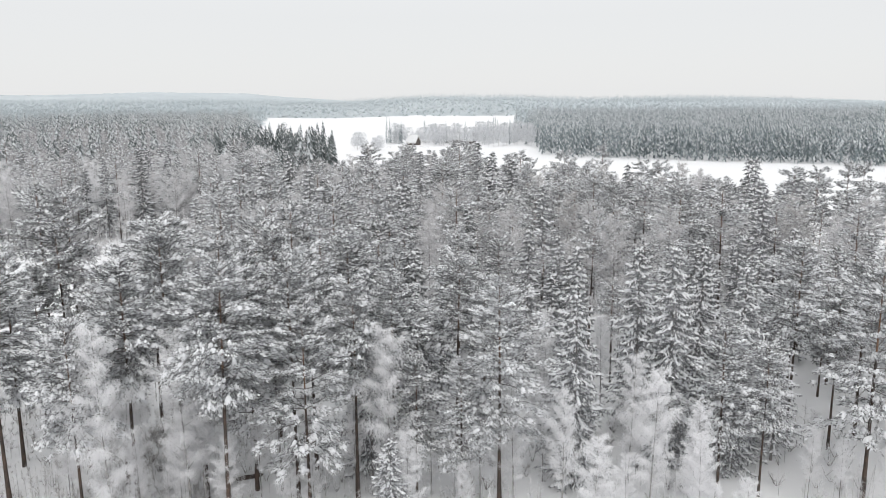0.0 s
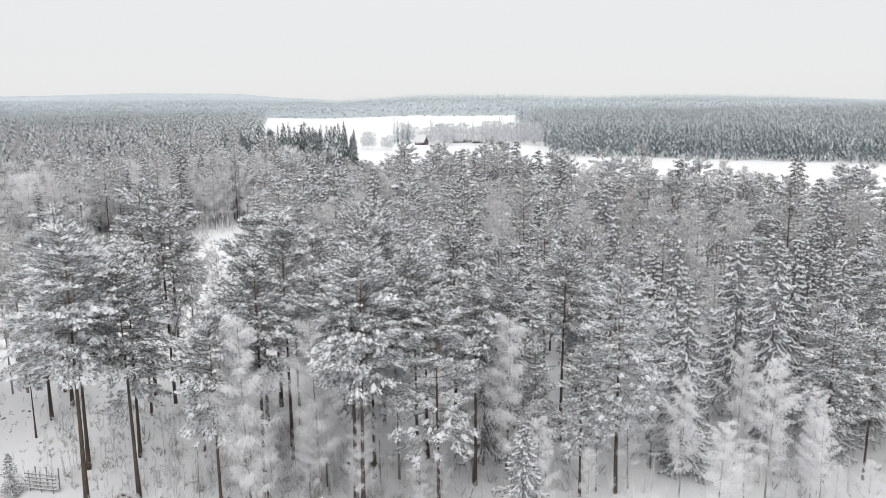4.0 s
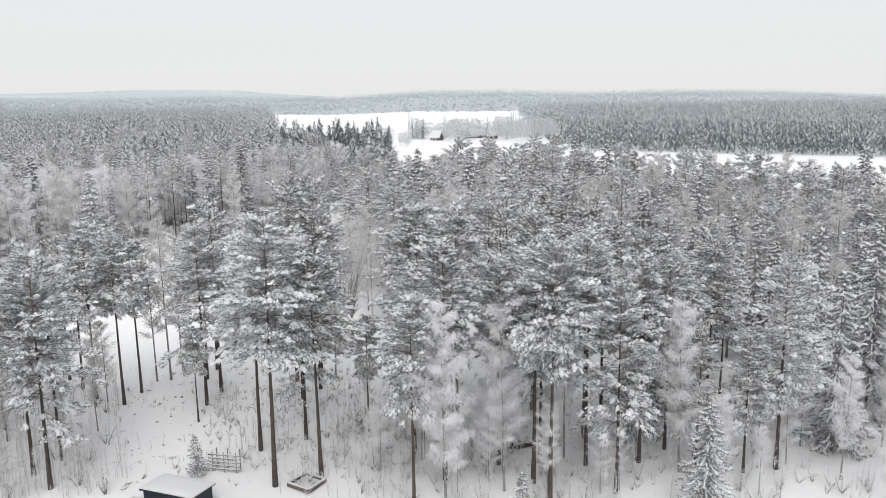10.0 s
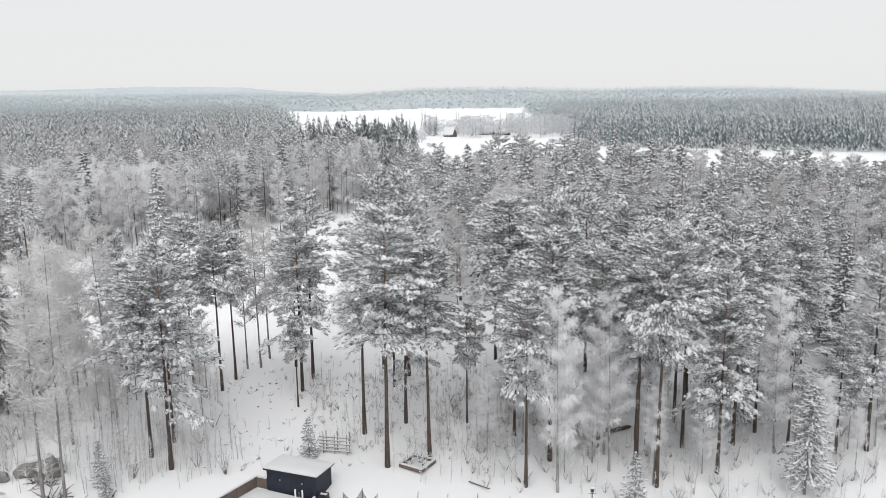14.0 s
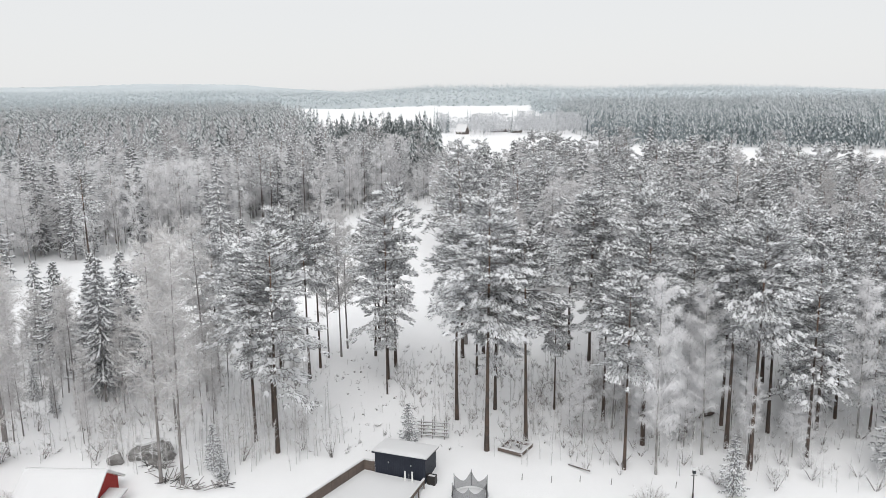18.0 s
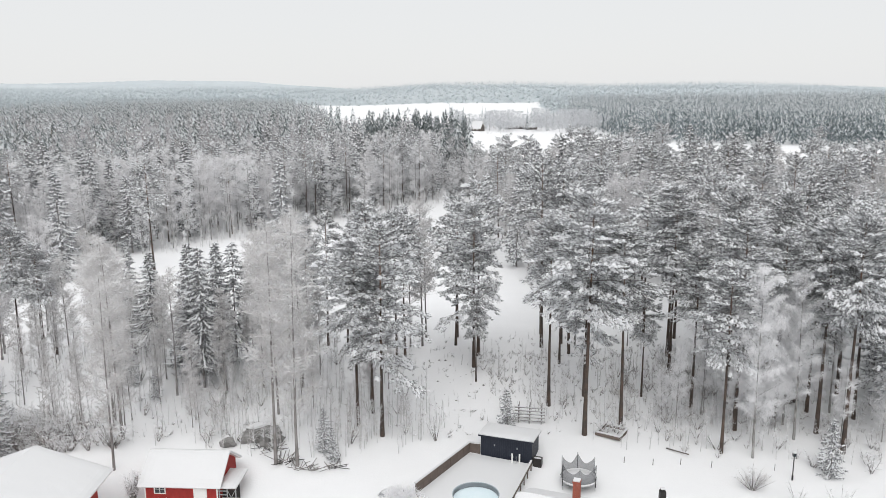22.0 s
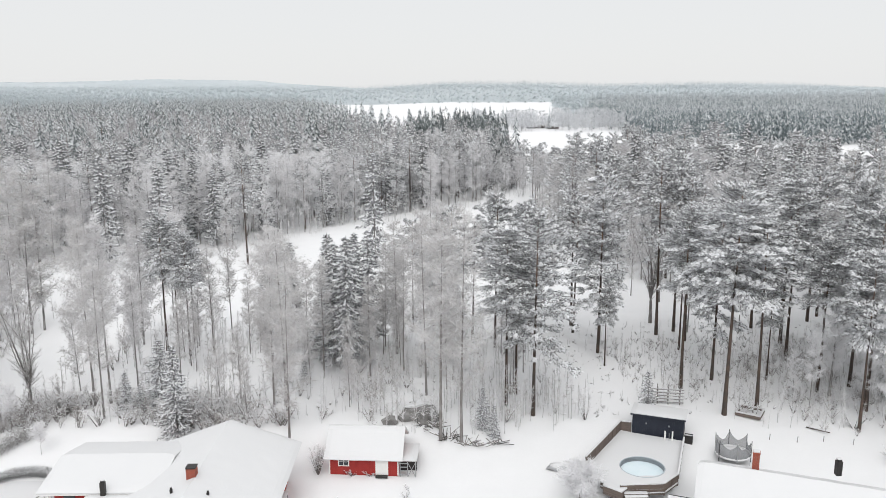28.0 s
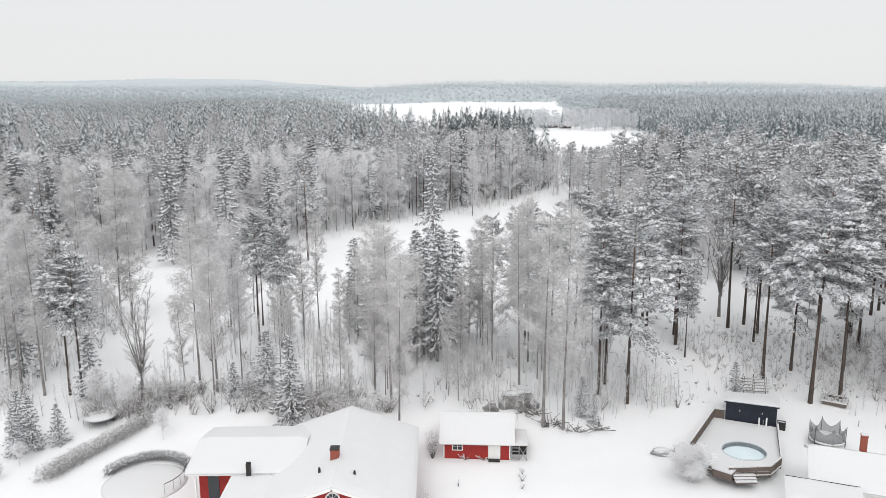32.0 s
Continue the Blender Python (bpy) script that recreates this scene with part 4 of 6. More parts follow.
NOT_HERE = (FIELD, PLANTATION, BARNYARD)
# added low sheet that hides bare snow between the trees, haze in its colour
canopy("distant_forest_roof", np.arange(-1300, 1310, 13), np.arange(610, 1400, 13), lambda x, y: inside(x, y, NEARER) and not any(inside(x, y, p) or inside(x, y - 16, p) for p in NOT_HERE), 3, 6, [HAZE_WOOD, PALE_RIDGE], lambda x, y: 1 if noise.noise(Vector((x * 0.01, y * 0.006, 2))) + (y - 1200) / 700 > 0.1 or x > -350 else 0, wood_rng, "added sheet filling gaps in the distant frosted forest, paled by painted haze")
# farther cells take the paler material, haze painted thicker with distance
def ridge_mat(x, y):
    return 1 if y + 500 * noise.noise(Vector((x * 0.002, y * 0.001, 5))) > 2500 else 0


# added filler below the ridge trees, with haze painted into its pale colour
canopy("near_ridge_floor", np.arange(-1900, 1901, 20), np.arange(1384, 2340, 30), lambda x, y: y > 1404 and abs(x + 40) < 0.75 * y and not inside(x, y, FIELD), 3, 6, [PALE_RIDGE, FAR_HILL], ridge_mat, wood_rng, "added pale sheet filling gaps under the nearer ridge's trees, haze in its colour")
canopy("ridge_forest_roof", np.arange(-3300, 3301, 20), np.arange(2300, 4650, 36), lambda x, y: abs(x + 40) < 0.75 * y, 8, 17, [PALE_RIDGE, FAR_HILL], ridge_mat, wood_rng, "closed forest over the far ridges, haze painted into its colour")
wood("far_ridge_forest", RIDGE, scatter([(-1500, 1402), (1500, 1402), (2000, 2400), (-2000, 2400)], 9.0, (0.6, 0.4), 0.75, 1.2, (), 0.3), wood_rng, "conifers over the ridge beyond the fields, haze painted into their colour", "forest")
LEFT_MORE = [(-210, 150), (-420, 300), (-560, 640), (-1300, 700), (-900, 100)]
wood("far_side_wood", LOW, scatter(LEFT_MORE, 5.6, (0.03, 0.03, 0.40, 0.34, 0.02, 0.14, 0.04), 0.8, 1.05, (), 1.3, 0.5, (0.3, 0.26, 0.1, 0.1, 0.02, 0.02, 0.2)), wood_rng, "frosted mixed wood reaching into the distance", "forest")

# ---- undergrowth ----
SCRUB = [sapling_shape(501, 3.0, 48, None, 0.045), sapling_shape(502, 3.0, 34, GREY_TWIG), sapling_shape(503, 3.0, 20, BROWN_TWIG, 0.04), shrub_shape(504, 0.9, 0.9, 1.1, 42, BROWN_TWIG), shrub_shape(505, 1.1, 1.1, 1.3, 84, None, 0.045)]


def undergrowth(name, poly, n, mix, low, high, label):
    xs, ys = [p[0] for p in poly], [p[1] for p in poly]
    out = []
    while len(out) < n:
        x, y = wood_rng.uniform(min(xs), max(xs)), wood_rng.uniform(min(ys), max(ys))
        if inside(x, y, poly) and not inside(x, y, GLADE) and noise.noise(Vector((x * 0.16, y * 0.16, 4.0))) > wood_rng.uniform(-0.6, 0.25):
            out.append((x, y, ground_z(x, y) - 0.03, wood_rng.uniform(low, high) * wood_rng.uniform(0.7, 1.2), wood_rng.choices(range(5), mix)[0]))
    return wood(name, SCRUB, out, wood_rng, label, "undergrowth")


TUFTS = [shrub_shape(521, 0.25, 0.25, 0.3, 14, GREY_TWIG, 0.02, 0.3), shrub_shape(522, 0.4, 0.35, 0.2, 14, BROWN_TWIG, 0.018, 0.5), sapling_shape(523, 0.8, 6, BROWN_TWIG, 0.02)]
tufts = []
while len(tufts) < 1600:
    tx, ty = wood_rng.uniform(-112, 6), wood_rng.uniform(62, 92)
    if 64 + 2 * noise.noise(Vector((tx * 0.1, 0, 0))) < ty and noise.noise(Vector((tx * 0.22, ty * 0.22, 9.0))) > wood_rng.uniform(-0.5, 0.3):
        tufts.append((tx, ty, ground_z(tx, ty) - 0.03, wood_rng.uniform(0.5, 1.5), wood_rng.choices(range(3), (0.3, 0.2, 0.5))[0]))
wood("heath_tufts", TUFTS, tufts, wood_rng, "dry grass and heather tufts poking through the snow", "undergrowth")
undergrowth("alder_thicket", [(-114, 64), (-90, 63), (-68, 61), (-62, 68), (-64, 84), (-112, 92), (-120, 74)], 470, (0.55, 0.2, 0.1, 0.08, 0.07), 0.5, 1.7, "dense thicket of thin frosted saplings behind the yards")
undergrowth("shed_saplings", [(-84, 61.5), (-72, 60.5), (-63, 61), (-58, 66), (-62, 74), (-84, 76)], 190, (0.45, 0.3, 0.2, 0.03, 0.02), 0.8, 1.6, "thin grey and brown saplings on the bank behind the shed")
undergrowth("pinewood_scrub", [(-52, 67), (-36, 67), (-30, 64), (-14, 61), (-10, 80), (-30, 86), (-54, 84)], 900, (0.12, 0.14, 0.24, 0.32, 0.18), 0.35, 0.85, "low brown and frosted scrub under the pines")
undergrowth("bramble_thicket", [(-43, 72), (-28, 71), (-26, 79), (-42, 80)], 230, (0.0, 0.08, 0.32, 0.6, 0.0), 0.5, 1.0, "low thicket of brown leafless shrubs among the pines")
undergrowth("frosted_brush", [(-44, 62), (-16, 57), (30, 54), (72, 50), (78, 74), (20, 80), (-12, 77), (-40, 70)], 1000, (0.48, 0.04, 0.02, 0.1, 0.36), 0.5, 1.4, "white frosted brush on the floor of the stand")
undergrowth("clearing_edge_saplings", [(-122, 146), (-94, 176), (-64, 207), (-44, 232), (-42, 244), (-66, 218), (-96, 187), (-124, 158)], 260, (0.4, 0.3, 0.3, 0.0, 0.0), 0.8, 1.8, "young saplings along the edge of the clearing")
undergrowth("side_thicket", [(-165, 58), (-124, 62), (-116, 68), (-114, 96), (-140, 100), (-170, 104)], 700, (0.35, 0.2, 0.15, 0.15, 0.15), 0.6, 1.8, "frosted brush and saplings beside the yard")
undergrowth("bank_bushes", [(-126, 61), (-112, 63), (-98, 61.5), (-92, 63), (-96, 68), (-112, 69), (-128, 67)], 330, (0.0, 0.05, 0.05, 0.5, 0.4), 1.0, 1.9, "low snowy bushes along the bank behind the house")

# ---- the yards: materials ----
NAVY = material("navy_boards", (0.018, 0.022, 0.034), 0.55, spots=(0.03, 0.035, 0.05), scale=2.0, amount=0.5, bump=0.2)
RED = material("red_boards", (0.34, 0.035, 0.03), 0.75, spots=(0.25, 0.025, 0.022), scale=1.5, amount=0.6, bump=0.3, obj=0.3)
WHITE_PAINT = material("white_paint", (0.78, 0.78, 0.76), 0.5, spots=(0.68, 0.68, 0.66), scale=2.0, amount=0.4)
DECK_WOOD = material("weathered_boards", (0.17, 0.135, 0.115), 0.8, spots=(0.11, 0.09, 0.08), scale=1.5, amount=0.6, bump=0.3, obj=0.4)
BRICK = material("red_brick", (0.33, 0.095, 0.062), 0.85, spots=(0.25, 0.075, 0.055), scale=4.0, amount=0.6, bump=0.3, obj=0.3)
DARK_METAL = material("dark_metal", (0.035, 0.034, 0.034), 0.5, 0.4, spots=(0.07, 0.06, 0.055), scale=3.0, amount=0.4)
GALV = material("galvanised_steel", (0.42, 0.43, 0.44), 0.4, 0.8, spots=(0.3, 0.3, 0.3), scale=4.0, amount=0.3)
STONE = material("dark_granite", (0.15, 0.146, 0.14), 0.9, spots=(0.34, 0.335, 0.33), scale=1.5, amount=0.7, bump=0.8, bump_scale=5.0)
ICE = material("pool_ice", (0.62, 0.73, 0.77), 0.3, spots=(0.74, 0.81, 0.84), scale=0.8, amount=0.5, spec=0.5)
LINER = material("pool_liner", (0.42, 0.46, 0.49), 0.5, spots=(0.34, 0.38, 0.41), scale=2.0, amount=0.4)
GLASS = material("window_glass", (0.03, 0.035, 0.04), 0.08, spec=0.6)
NET = material("safety_net", (0.15, 0.155, 0.165), 0.8)
NET.node_tree.nodes["Principled BSDF"].inputs["Alpha"].default_value = 0.65


# ---- mesh parts ----
def box(bm, x0, x1, y0, y1, z0, z1, bevel=0.0, m=None):
    k = Matrix.Translation(((x0 + x1) / 2, (y0 + y1) / 2, (z0 + z1) / 2)) @ Matrix.Diagonal((x1 - x0, y1 - y0, z1 - z0, 1))
    made = bmesh.ops.create_cube(bm, size=1, matrix=(m @ k) if m else k)["verts"]
    if bevel:
        edges = list({e for v in made for e in v.link_edges})
        bmesh.ops.bevel(bm, geom=edges, offset=bevel, segments=2, affect="EDGES", profile=0.6)
    return bm


def bar(bm, p, q, r, sides=8):
    """A round rod from p to q."""
    p, q = Vector(p), Vector(q)
    m = Matrix.Translation((p + q) / 2) @ (q - p).to_track_quat("Z", "Y").to_matrix().to_4x4()
    bmesh.ops.create_cone(bm, cap_ends=True, segments=sides, radius1=r, radius2=r, depth=(q - p).length, matrix=m)
    return bm


def ring(bm, radius, r, z, n=36, m=6, cx=0.0, cy=0.0):
    """A round tube lying flat."""
    rows = []
    for i in range(n):
        a = 6.28319 * i / n
        rows.append([bm.verts.new((cx + (radius + r * math.cos(b)) * math.cos(a), cy + (radius + r * math.cos(b)) * math.sin(a), z + r * math.sin(b))) for b in (6.28319 * j / m for j in range(m))])
    for i in range(n):
        for j in range(m):
            bm.faces.new((rows[i][j], rows[(i + 1) % n][j], rows[(i + 1) % n][(j + 1) % m], rows[i][(j + 1) % m]))
    return bm


def disc(bm, radius, z0, z1, n=36, cx=0.0, cy=0.0, dome=0.0):
    """A round slab, its top swollen by dome."""
    bot = [bm.verts.new((cx + radius * math.cos(6.28319 * i / n), cy + radius * math.sin(6.28319 * i / n), z0)) for i in range(n)]
    last = bot
    bm.faces.new(bot[::-1])
    for f, z in ((1.0, z1), (0.9, z1 + dome * 0.5), (0.5, z1 + dome * 0.9)):
        cur = [bm.verts.new((cx + radius * f * math.cos(6.28319 * i / n), cy + radius * f * math.sin(6.28319 * i / n), z)) for i in range(n)]
        for i in range(n):
            bm.faces.new((last[i], last[(i + 1) % n], cur[(i + 1) % n], cur[i]))
        last = cur
    bm.faces.new(last)
    return bm


def prism(bm, outline, y0, y1):
    """An outline in x and z drawn out along y."""
    a = [bm.verts.new((x, y0, z)) for x, z in outline]
    b = [bm.verts.new((x, y1, z)) for x, z in outline]
    n = len(outline)
    for i in range(n):
        bm.faces.new((a[i], a[(i + 1) % n], b[(i + 1) % n], b[i]))
    bm.faces.new(a[::-1])
    bm.faces.new(b)
    bmesh.ops.recalc_face_normals(bm, faces=bm.faces)
    return bm


def part(name, bm, mat, parent=None, label="", smooth_it=False):
    """One mesh object from a bmesh, under a thing or a part."""
    me = bpy.data.meshes.new(name)
    bm.to_mesh(me)
    bm.free()
    me.materials.append(mat)
    if smooth_it:
        me.polygons.foreach_set("use_smooth", np.ones(len(me.polygons), bool))
    ob = new(name, me)
    if parent:
        ob.parent = parent
    if label:
        ob["label"] = label
    return ob


def thing(name, m, label, category, group=""):
    root = tagged(new(name), label, category, group)
    root.matrix_world = m
    return root


def lumpy(bm, size, seed, cuts=2):
    """A rock-like lump."""
    bmesh.ops.create_icosphere(bm, subdivisions=cuts, radius=1.0)
    for v in bm.verts:
        n = noise.noise(v.co * 1.3 + Vector((seed, 0, 0))) * 0.5 + noise.noise(v.co * 3.1 + Vector((0, seed, 0))) * 0.15
        v.co = Vector((v.co.x * size[0], v.co.y * size[1], v.co.z * size[2])) * (1 + n)
    return bm


def snow_roof(bm, x0, x1, y0, y1, z0, z1, ridge=None, thick=0.24, seed=0):
    """Snow on a roof plane: a soft-edged sheet, sloping along y from z0 to z1."""
    nx, ny = max(6, int((x1 - x0) / 0.5)), max(6, int(abs(y1 - y0) / 0.4))
    top = []
    for j in range(ny + 1):
        row = []
        for i in range(nx + 1):
            u, v = i / nx, j / ny
            edge = min(u * nx, (nx - u * nx), v * ny + (0 if ridge == "y0" else 0), (ny - v * ny) if ridge != "y1" else 9, 2.0) / 2.0
            x, y = x0 + (x1 - x0) * u, y0 + (y1 - y0) * v
            z = z0 + (z1 - z0) * v + thick * (0.45 + 0.55 * math.sqrt(min(1, edge))) + 0.03 * noise.noise(Vector((x * 0.9 + seed, y * 0.9, 0)))
            row.append(bm.verts.new((x + 0.02 * noise.noise(Vector((y, seed, 1))), y, z)))
        top.append(row)
    for j in range(ny):
        for i in range(nx):
            bm.faces.new((top[j][i], top[j][i + 1], top[j + 1][i + 1], top[j + 1][i]))
    border = [top[0][i] for i in range(nx + 1)] + [top[j][nx] for j in range(1, ny + 1)] + [top[ny][i] for i in range(nx - 1, -1, -1)] + [top[j][0] for j in range(ny - 1, 0, -1)]
    foot = []
    for v in border:
        f = (v.co.y - y0) / (y1 - y0)
        foot.append(bm.verts.new((v.co.x, v.co.y, z0 + (z1 - z0) * f + 0.003)))
    n = len(border)
    for i in range(n):
        bm.faces.new((border[i], foot[i], foot[(i + 1) % n], border[(i + 1) % n]))
    bmesh.ops.recalc_face_normals(bm, faces=bm.faces)
    return bm


def at(x, y, turn=0.0, z=0.0):
    return pose(x, y, z, 0, 0, turn)


def yard(x, y):
    return lower(x, y, -87.0, -21.0)


def on_yard(x, y, turn=0.0, z=0.0):
    """A pose on the sloping ground of the yards."""
    x, y = yard(x, y)
    return pose(x, y, ground_z(x, y) + z, 0, 0, turn)


# ---- pool shed ----
shed = thing("pool_shed", pose(-54.8, 60.9, -1.1, 0, 0, -21.2), "low navy-black board shed with a snow-covered lean-to roof", "shed")
W, D, HF, HB = 5.3, 2.9, 2.74, 2.54
n_boards = 28
for i in range(n_boards):
    x = W * i / n_boards
    part("board", box(bmesh.new(), x + 0.004, x + W / n_boards - 0.004, 0.0, 0.03 + 0.008 * (i % 2), 0.02, HF), NAVY, shed)
for i in range(16):
    y = 0.03 + (D - 0.06) * i / 16
    part("board", box(bmesh.new(), W - 0.03 - 0.008 * (i % 2), W, y + 0.004, y + D / 16 - 0.008, 0.02, HF - (HF - HB) * i / 16 - 0.03), NAVY, shed)
part("wall", box(bmesh.new(), 0.03, W - 0.04, 0.04, D, 0.0, HB - 0.02), NAVY, shed)
part("roof", prism(bmesh.new(), [(-0.2, 0), (W + 0.2, 0), (W + 0.2, 0.1), (-0.2, 0.1)], -0.25, D + 0.25), DARK_METAL, shed).matrix_local = pose(0, 0, HF, -3.7)
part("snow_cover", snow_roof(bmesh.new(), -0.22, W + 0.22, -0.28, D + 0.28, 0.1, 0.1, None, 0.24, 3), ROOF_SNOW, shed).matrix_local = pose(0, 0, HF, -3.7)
part("fascia", box(bmesh.new(), -0.2, W + 0.2, -0.285, -0.255, HF - 0.05, HF + 0.12), NAVY, shed)
for x in (1.4, 3.75):
    part("wall_lamp", box(bmesh.new(), x, x + 0.12, -0.1, -0.002, 1.75, 1.93, 0.02), GALV, shed, "small grey wall lamp")
planter = thing("planter_box", pose(-49.75, 58.95, -0.98, 0, 0, -21.4), "dark wooden planter box with snow in it beside the shed", "planter")
for a, b, c, d in ((0, 0.85, 0, 0.04), (0, 0.85, 0.56, 0.6), (0, 0.04, 0.04, 0.56), (0.81, 0.85, 0.04, 0.56)):
    part("side", box(bmesh.new(), a, b, c, d, 0.0, 0.95), DARK_METAL, planter)
part("snow_cover", box(bmesh.new(), 0.05, 0.8, 0.05, 0.55, 0.4, 0.88, 0.05), ROOF_SNOW, planter)

# ---- pool, deck and fences ----
DECK_Z = -1.2
deck = thing("pool_deck", at(0, 0, 0, DECK_Z), "raised pool deck of grey-brown boards under deep snow", "deck")
DECK = [(-60.4, 50.2), (-58.9, 48.6), (-54.8, 48.8), (-53.0, 50.6), (-50.0, 58.6), (-54.9, 60.8), (-56.0, 61.2), (-61.0, 53.4)]
CX, CY, PR, DZ = -55.75, 52.9, 2.15, 0.62
bm = bmesh.new()
hole = [bm.verts.new((CX + PR * math.cos(6.28319 * i / 40), CY + PR * math.sin(6.28319 * i / 40), DZ + 0.12)) for i in range(40)]
inner = [bm.edges.new((hole[i], hole[(i + 1) % 40])) for i in range(40)]
rim = [bm.verts.new((x, y, DZ + 0.1)) for x, y in DECK]
outer = [bm.edges.new((rim[i], rim[(i + 1) % len(rim)])) for i in range(len(rim))]
bmesh.ops.triangle_fill(bm, edges=inner + outer, use_beauty=True)
bmesh.ops.solidify(bm, geom=bm.faces[:], thickness=0.12)
bmesh.ops.recalc_face_normals(bm, faces=bm.faces)
part("snow_cover", bm, ROOF_SNOW, deck)
for i in range(4):
    (x0, y0), (x1, y1) = DECK[i], DECK[i + 1]
    if i == 3:
        continue
    ln, ang = math.hypot(x1 - x0, y1 - y0), math.atan2(y1 - y0, x1 - x0)
    for r in range(4):
        part("skirt_board", box(bmesh.new(), 0, ln, -0.03, 0.0, 0.03 + 0.148 * r, 0.165 + 0.148 * r), DECK_WOOD, deck).matrix_local = pose(x0, y0, 0, 0, 0, math.degrees(ang))
    part("snow_ledge", box(bmesh.new(), -0.02, ln + 0.02, -0.16, -0.035, 0.3, 0.37, 0.02), ROOF_SNOW, deck).matrix_local = pose(x0, y0, 0, 0, 0, math.degrees(ang))
for s in range(3):
    part("step", box(bmesh.new(), -58.6, -56.5, 48.5 - 0.34 * (3 - s), 48.63, 0.02, 0.16 * (s + 1)), DECK_WOOD, deck)
    part("step_snow", box(bmesh.new(), -58.62, -56.48, 48.47 - 0.34 * (3 - s), 48.53 - 0.34 * (2 - s), 0.16 * (s + 1), 0.16 * (s + 1) + 0.09, 0.03), ROOF_SNOW, deck)
bench = thing("deck_bench_box", at(-60.35, 49.15, -42, DECK_Z), "low brown wooden box bench capped with snow", "bench")
for r in range(4):
    part("slat", box(bmesh.new(), 0, 1.9, -0.03, 0, 0.02 + 0.2 * r, 0.2 + 0.2 * r), DECK_WOOD, bench)
part("body", box(bmesh.new(), 0.02, 1.88, 0.005, 0.9, 0.0, 0.8), DECK_WOOD, bench)
part("snow_cover", box(bmesh.new(), -0.06, 1.96, -0.08, 0.96, 0.802, 0.98, 0.06), ROOF_SNOW, bench)

pool = thing("swimming_pool", at(CX, CY, 0, DECK_Z), "round pool with pale blue ice, half under snow", "pool")
bm = bmesh.new()
for i in range(40):
    a0, a1 = 6.28319 * i / 40, 6.28319 * (i + 1) / 40
    q = [bm.verts.new((PR * 0.985 * math.cos(a), PR * 0.985 * math.sin(a), z)) for a, z in ((a0, 0.1), (a1, 0.1), (a1, 0.72), (a0, 0.72))]
    bm.faces.new(q)
bmesh.ops.solidify(bm, geom=bm.faces[:], thickness=0.02)
part("liner", bm, LINER, pool)
part("ice", disc(bmesh.new(), PR * 0.97, 0.1, 0.3), ICE, pool, "pale blue pool ice")
part("rim", ring(bmesh.new(), PR, 0.05, 0.74), LINER, pool)
bm = bmesh.new()
pts = [(PR * 0.9 * math.cos(a), PR * 0.9 * math.sin(a)) for a in np.linspace(math.pi * 1.08, math.pi * 1.92, 16)]
pts += [(PR * 0.9 * math.cos(a), -0.5 - 0.55 * math.sin(a) + 0.06 * math.sin(a * 5)) for a in np.linspace(math.pi * 0.08, math.pi * 0.92, 12)]
ring_v = [bm.verts.new((x, y, 0.34)) for x, y in pts]
ring_e = [bm.edges.new((ring_v[i], ring_v[(i + 1) % len(ring_v)])) for i in range(len(ring_v))]
bmesh.ops.triangle_fill(bm, edges=ring_e, use_beauty=True, normal=(0, 0, 1))
bmesh.ops.recalc_face_normals(bm, faces=bm.faces)
bmesh.ops.solidify(bm, geom=bm.faces[:], thickness=0.03)
part("snow_drift", bm, ROOF_SNOW, pool)
ladder = thing("pool_ladder", at(-51.9, 58.9, -21.4, DECK_Z + DZ), "white tubular handrails standing in the deck snow", "ladder")
for x, h in ((0, 1.1), (0.75, 1.15)):
    part("handrail", box(bmesh.new(), x, x + 0.16, 0, 0.06, 0.0, h, 0.02), WHITE_PAINT, ladder)
part("post", bar(bmesh.new(), (0.5, 0, 0.0), (0.5, 0, 0.9), 0.03), GALV, ladder)


def plank_fence(name, p, q, h, boards, label, gap=0.012, base=0.0):
    """A fence of level boards between posts, with snow on its top."""
    ln = math.hypot(q[0] - p[0], q[1] - p[1])
    fence = thing(name, at(p[0], p[1], math.degrees(math.atan2(q[1] - p[1], q[0] - p[0])), DECK_Z), label, "fence")
    n = max(1, round(ln / 1.3))
    for i in range(n + 1):
        x = ln * i / n
        part("post", box(bmesh.new(), x - 0.05, x + 0.05, -0.05, 0.05, 0.0, base + h + 0.02), DECK_WOOD, fence)
    for i in range(n):
        for b in range(boards):
            z = base + 0.06 + (h - 0.1) * b / boards
            part("board", box(bmesh.new(), ln * i / n + 0.053, ln * (i + 1) / n - 0.053, -0.02, 0.02, z, z + (h - 0.1) / boards - gap), DECK_WOOD, fence)
    part("snow_cover", box(bmesh.new(), -0.1, ln + 0.1, -0.1, 0.1, base + h + 0.02, base + h + 0.15, 0.045), ROOF_SNOW, fence)
    return fence


plank_fence("deck_fence", (-61.25, 53.1), (-55.95, 61.35), 1.75, 7, "tall brown board fence along the pool deck, snow on top")
plank_fence("deck_fence", (-55.9, 61.4), (-54.9, 61.05), 1.75, 7, "short brown board fence between deck and shed")
plank_fence("deck_rail", (-58.9, 48.55), (-54.8, 48.75), 0.55, 3, "low brown deck rail capped with snow", 0.02, DZ)
plank_fence("deck_rail", (-54.75, 48.8), (-53.0, 50.5), 0.55, 3, "low brown deck rail at the corner of the deck", 0.02, DZ)
plank_fence("deck_rail", (-52.95, 50.6), (-50.0, 58.3), 0.5, 2, "pale snowy rail along the deck side", 0.03, DZ)

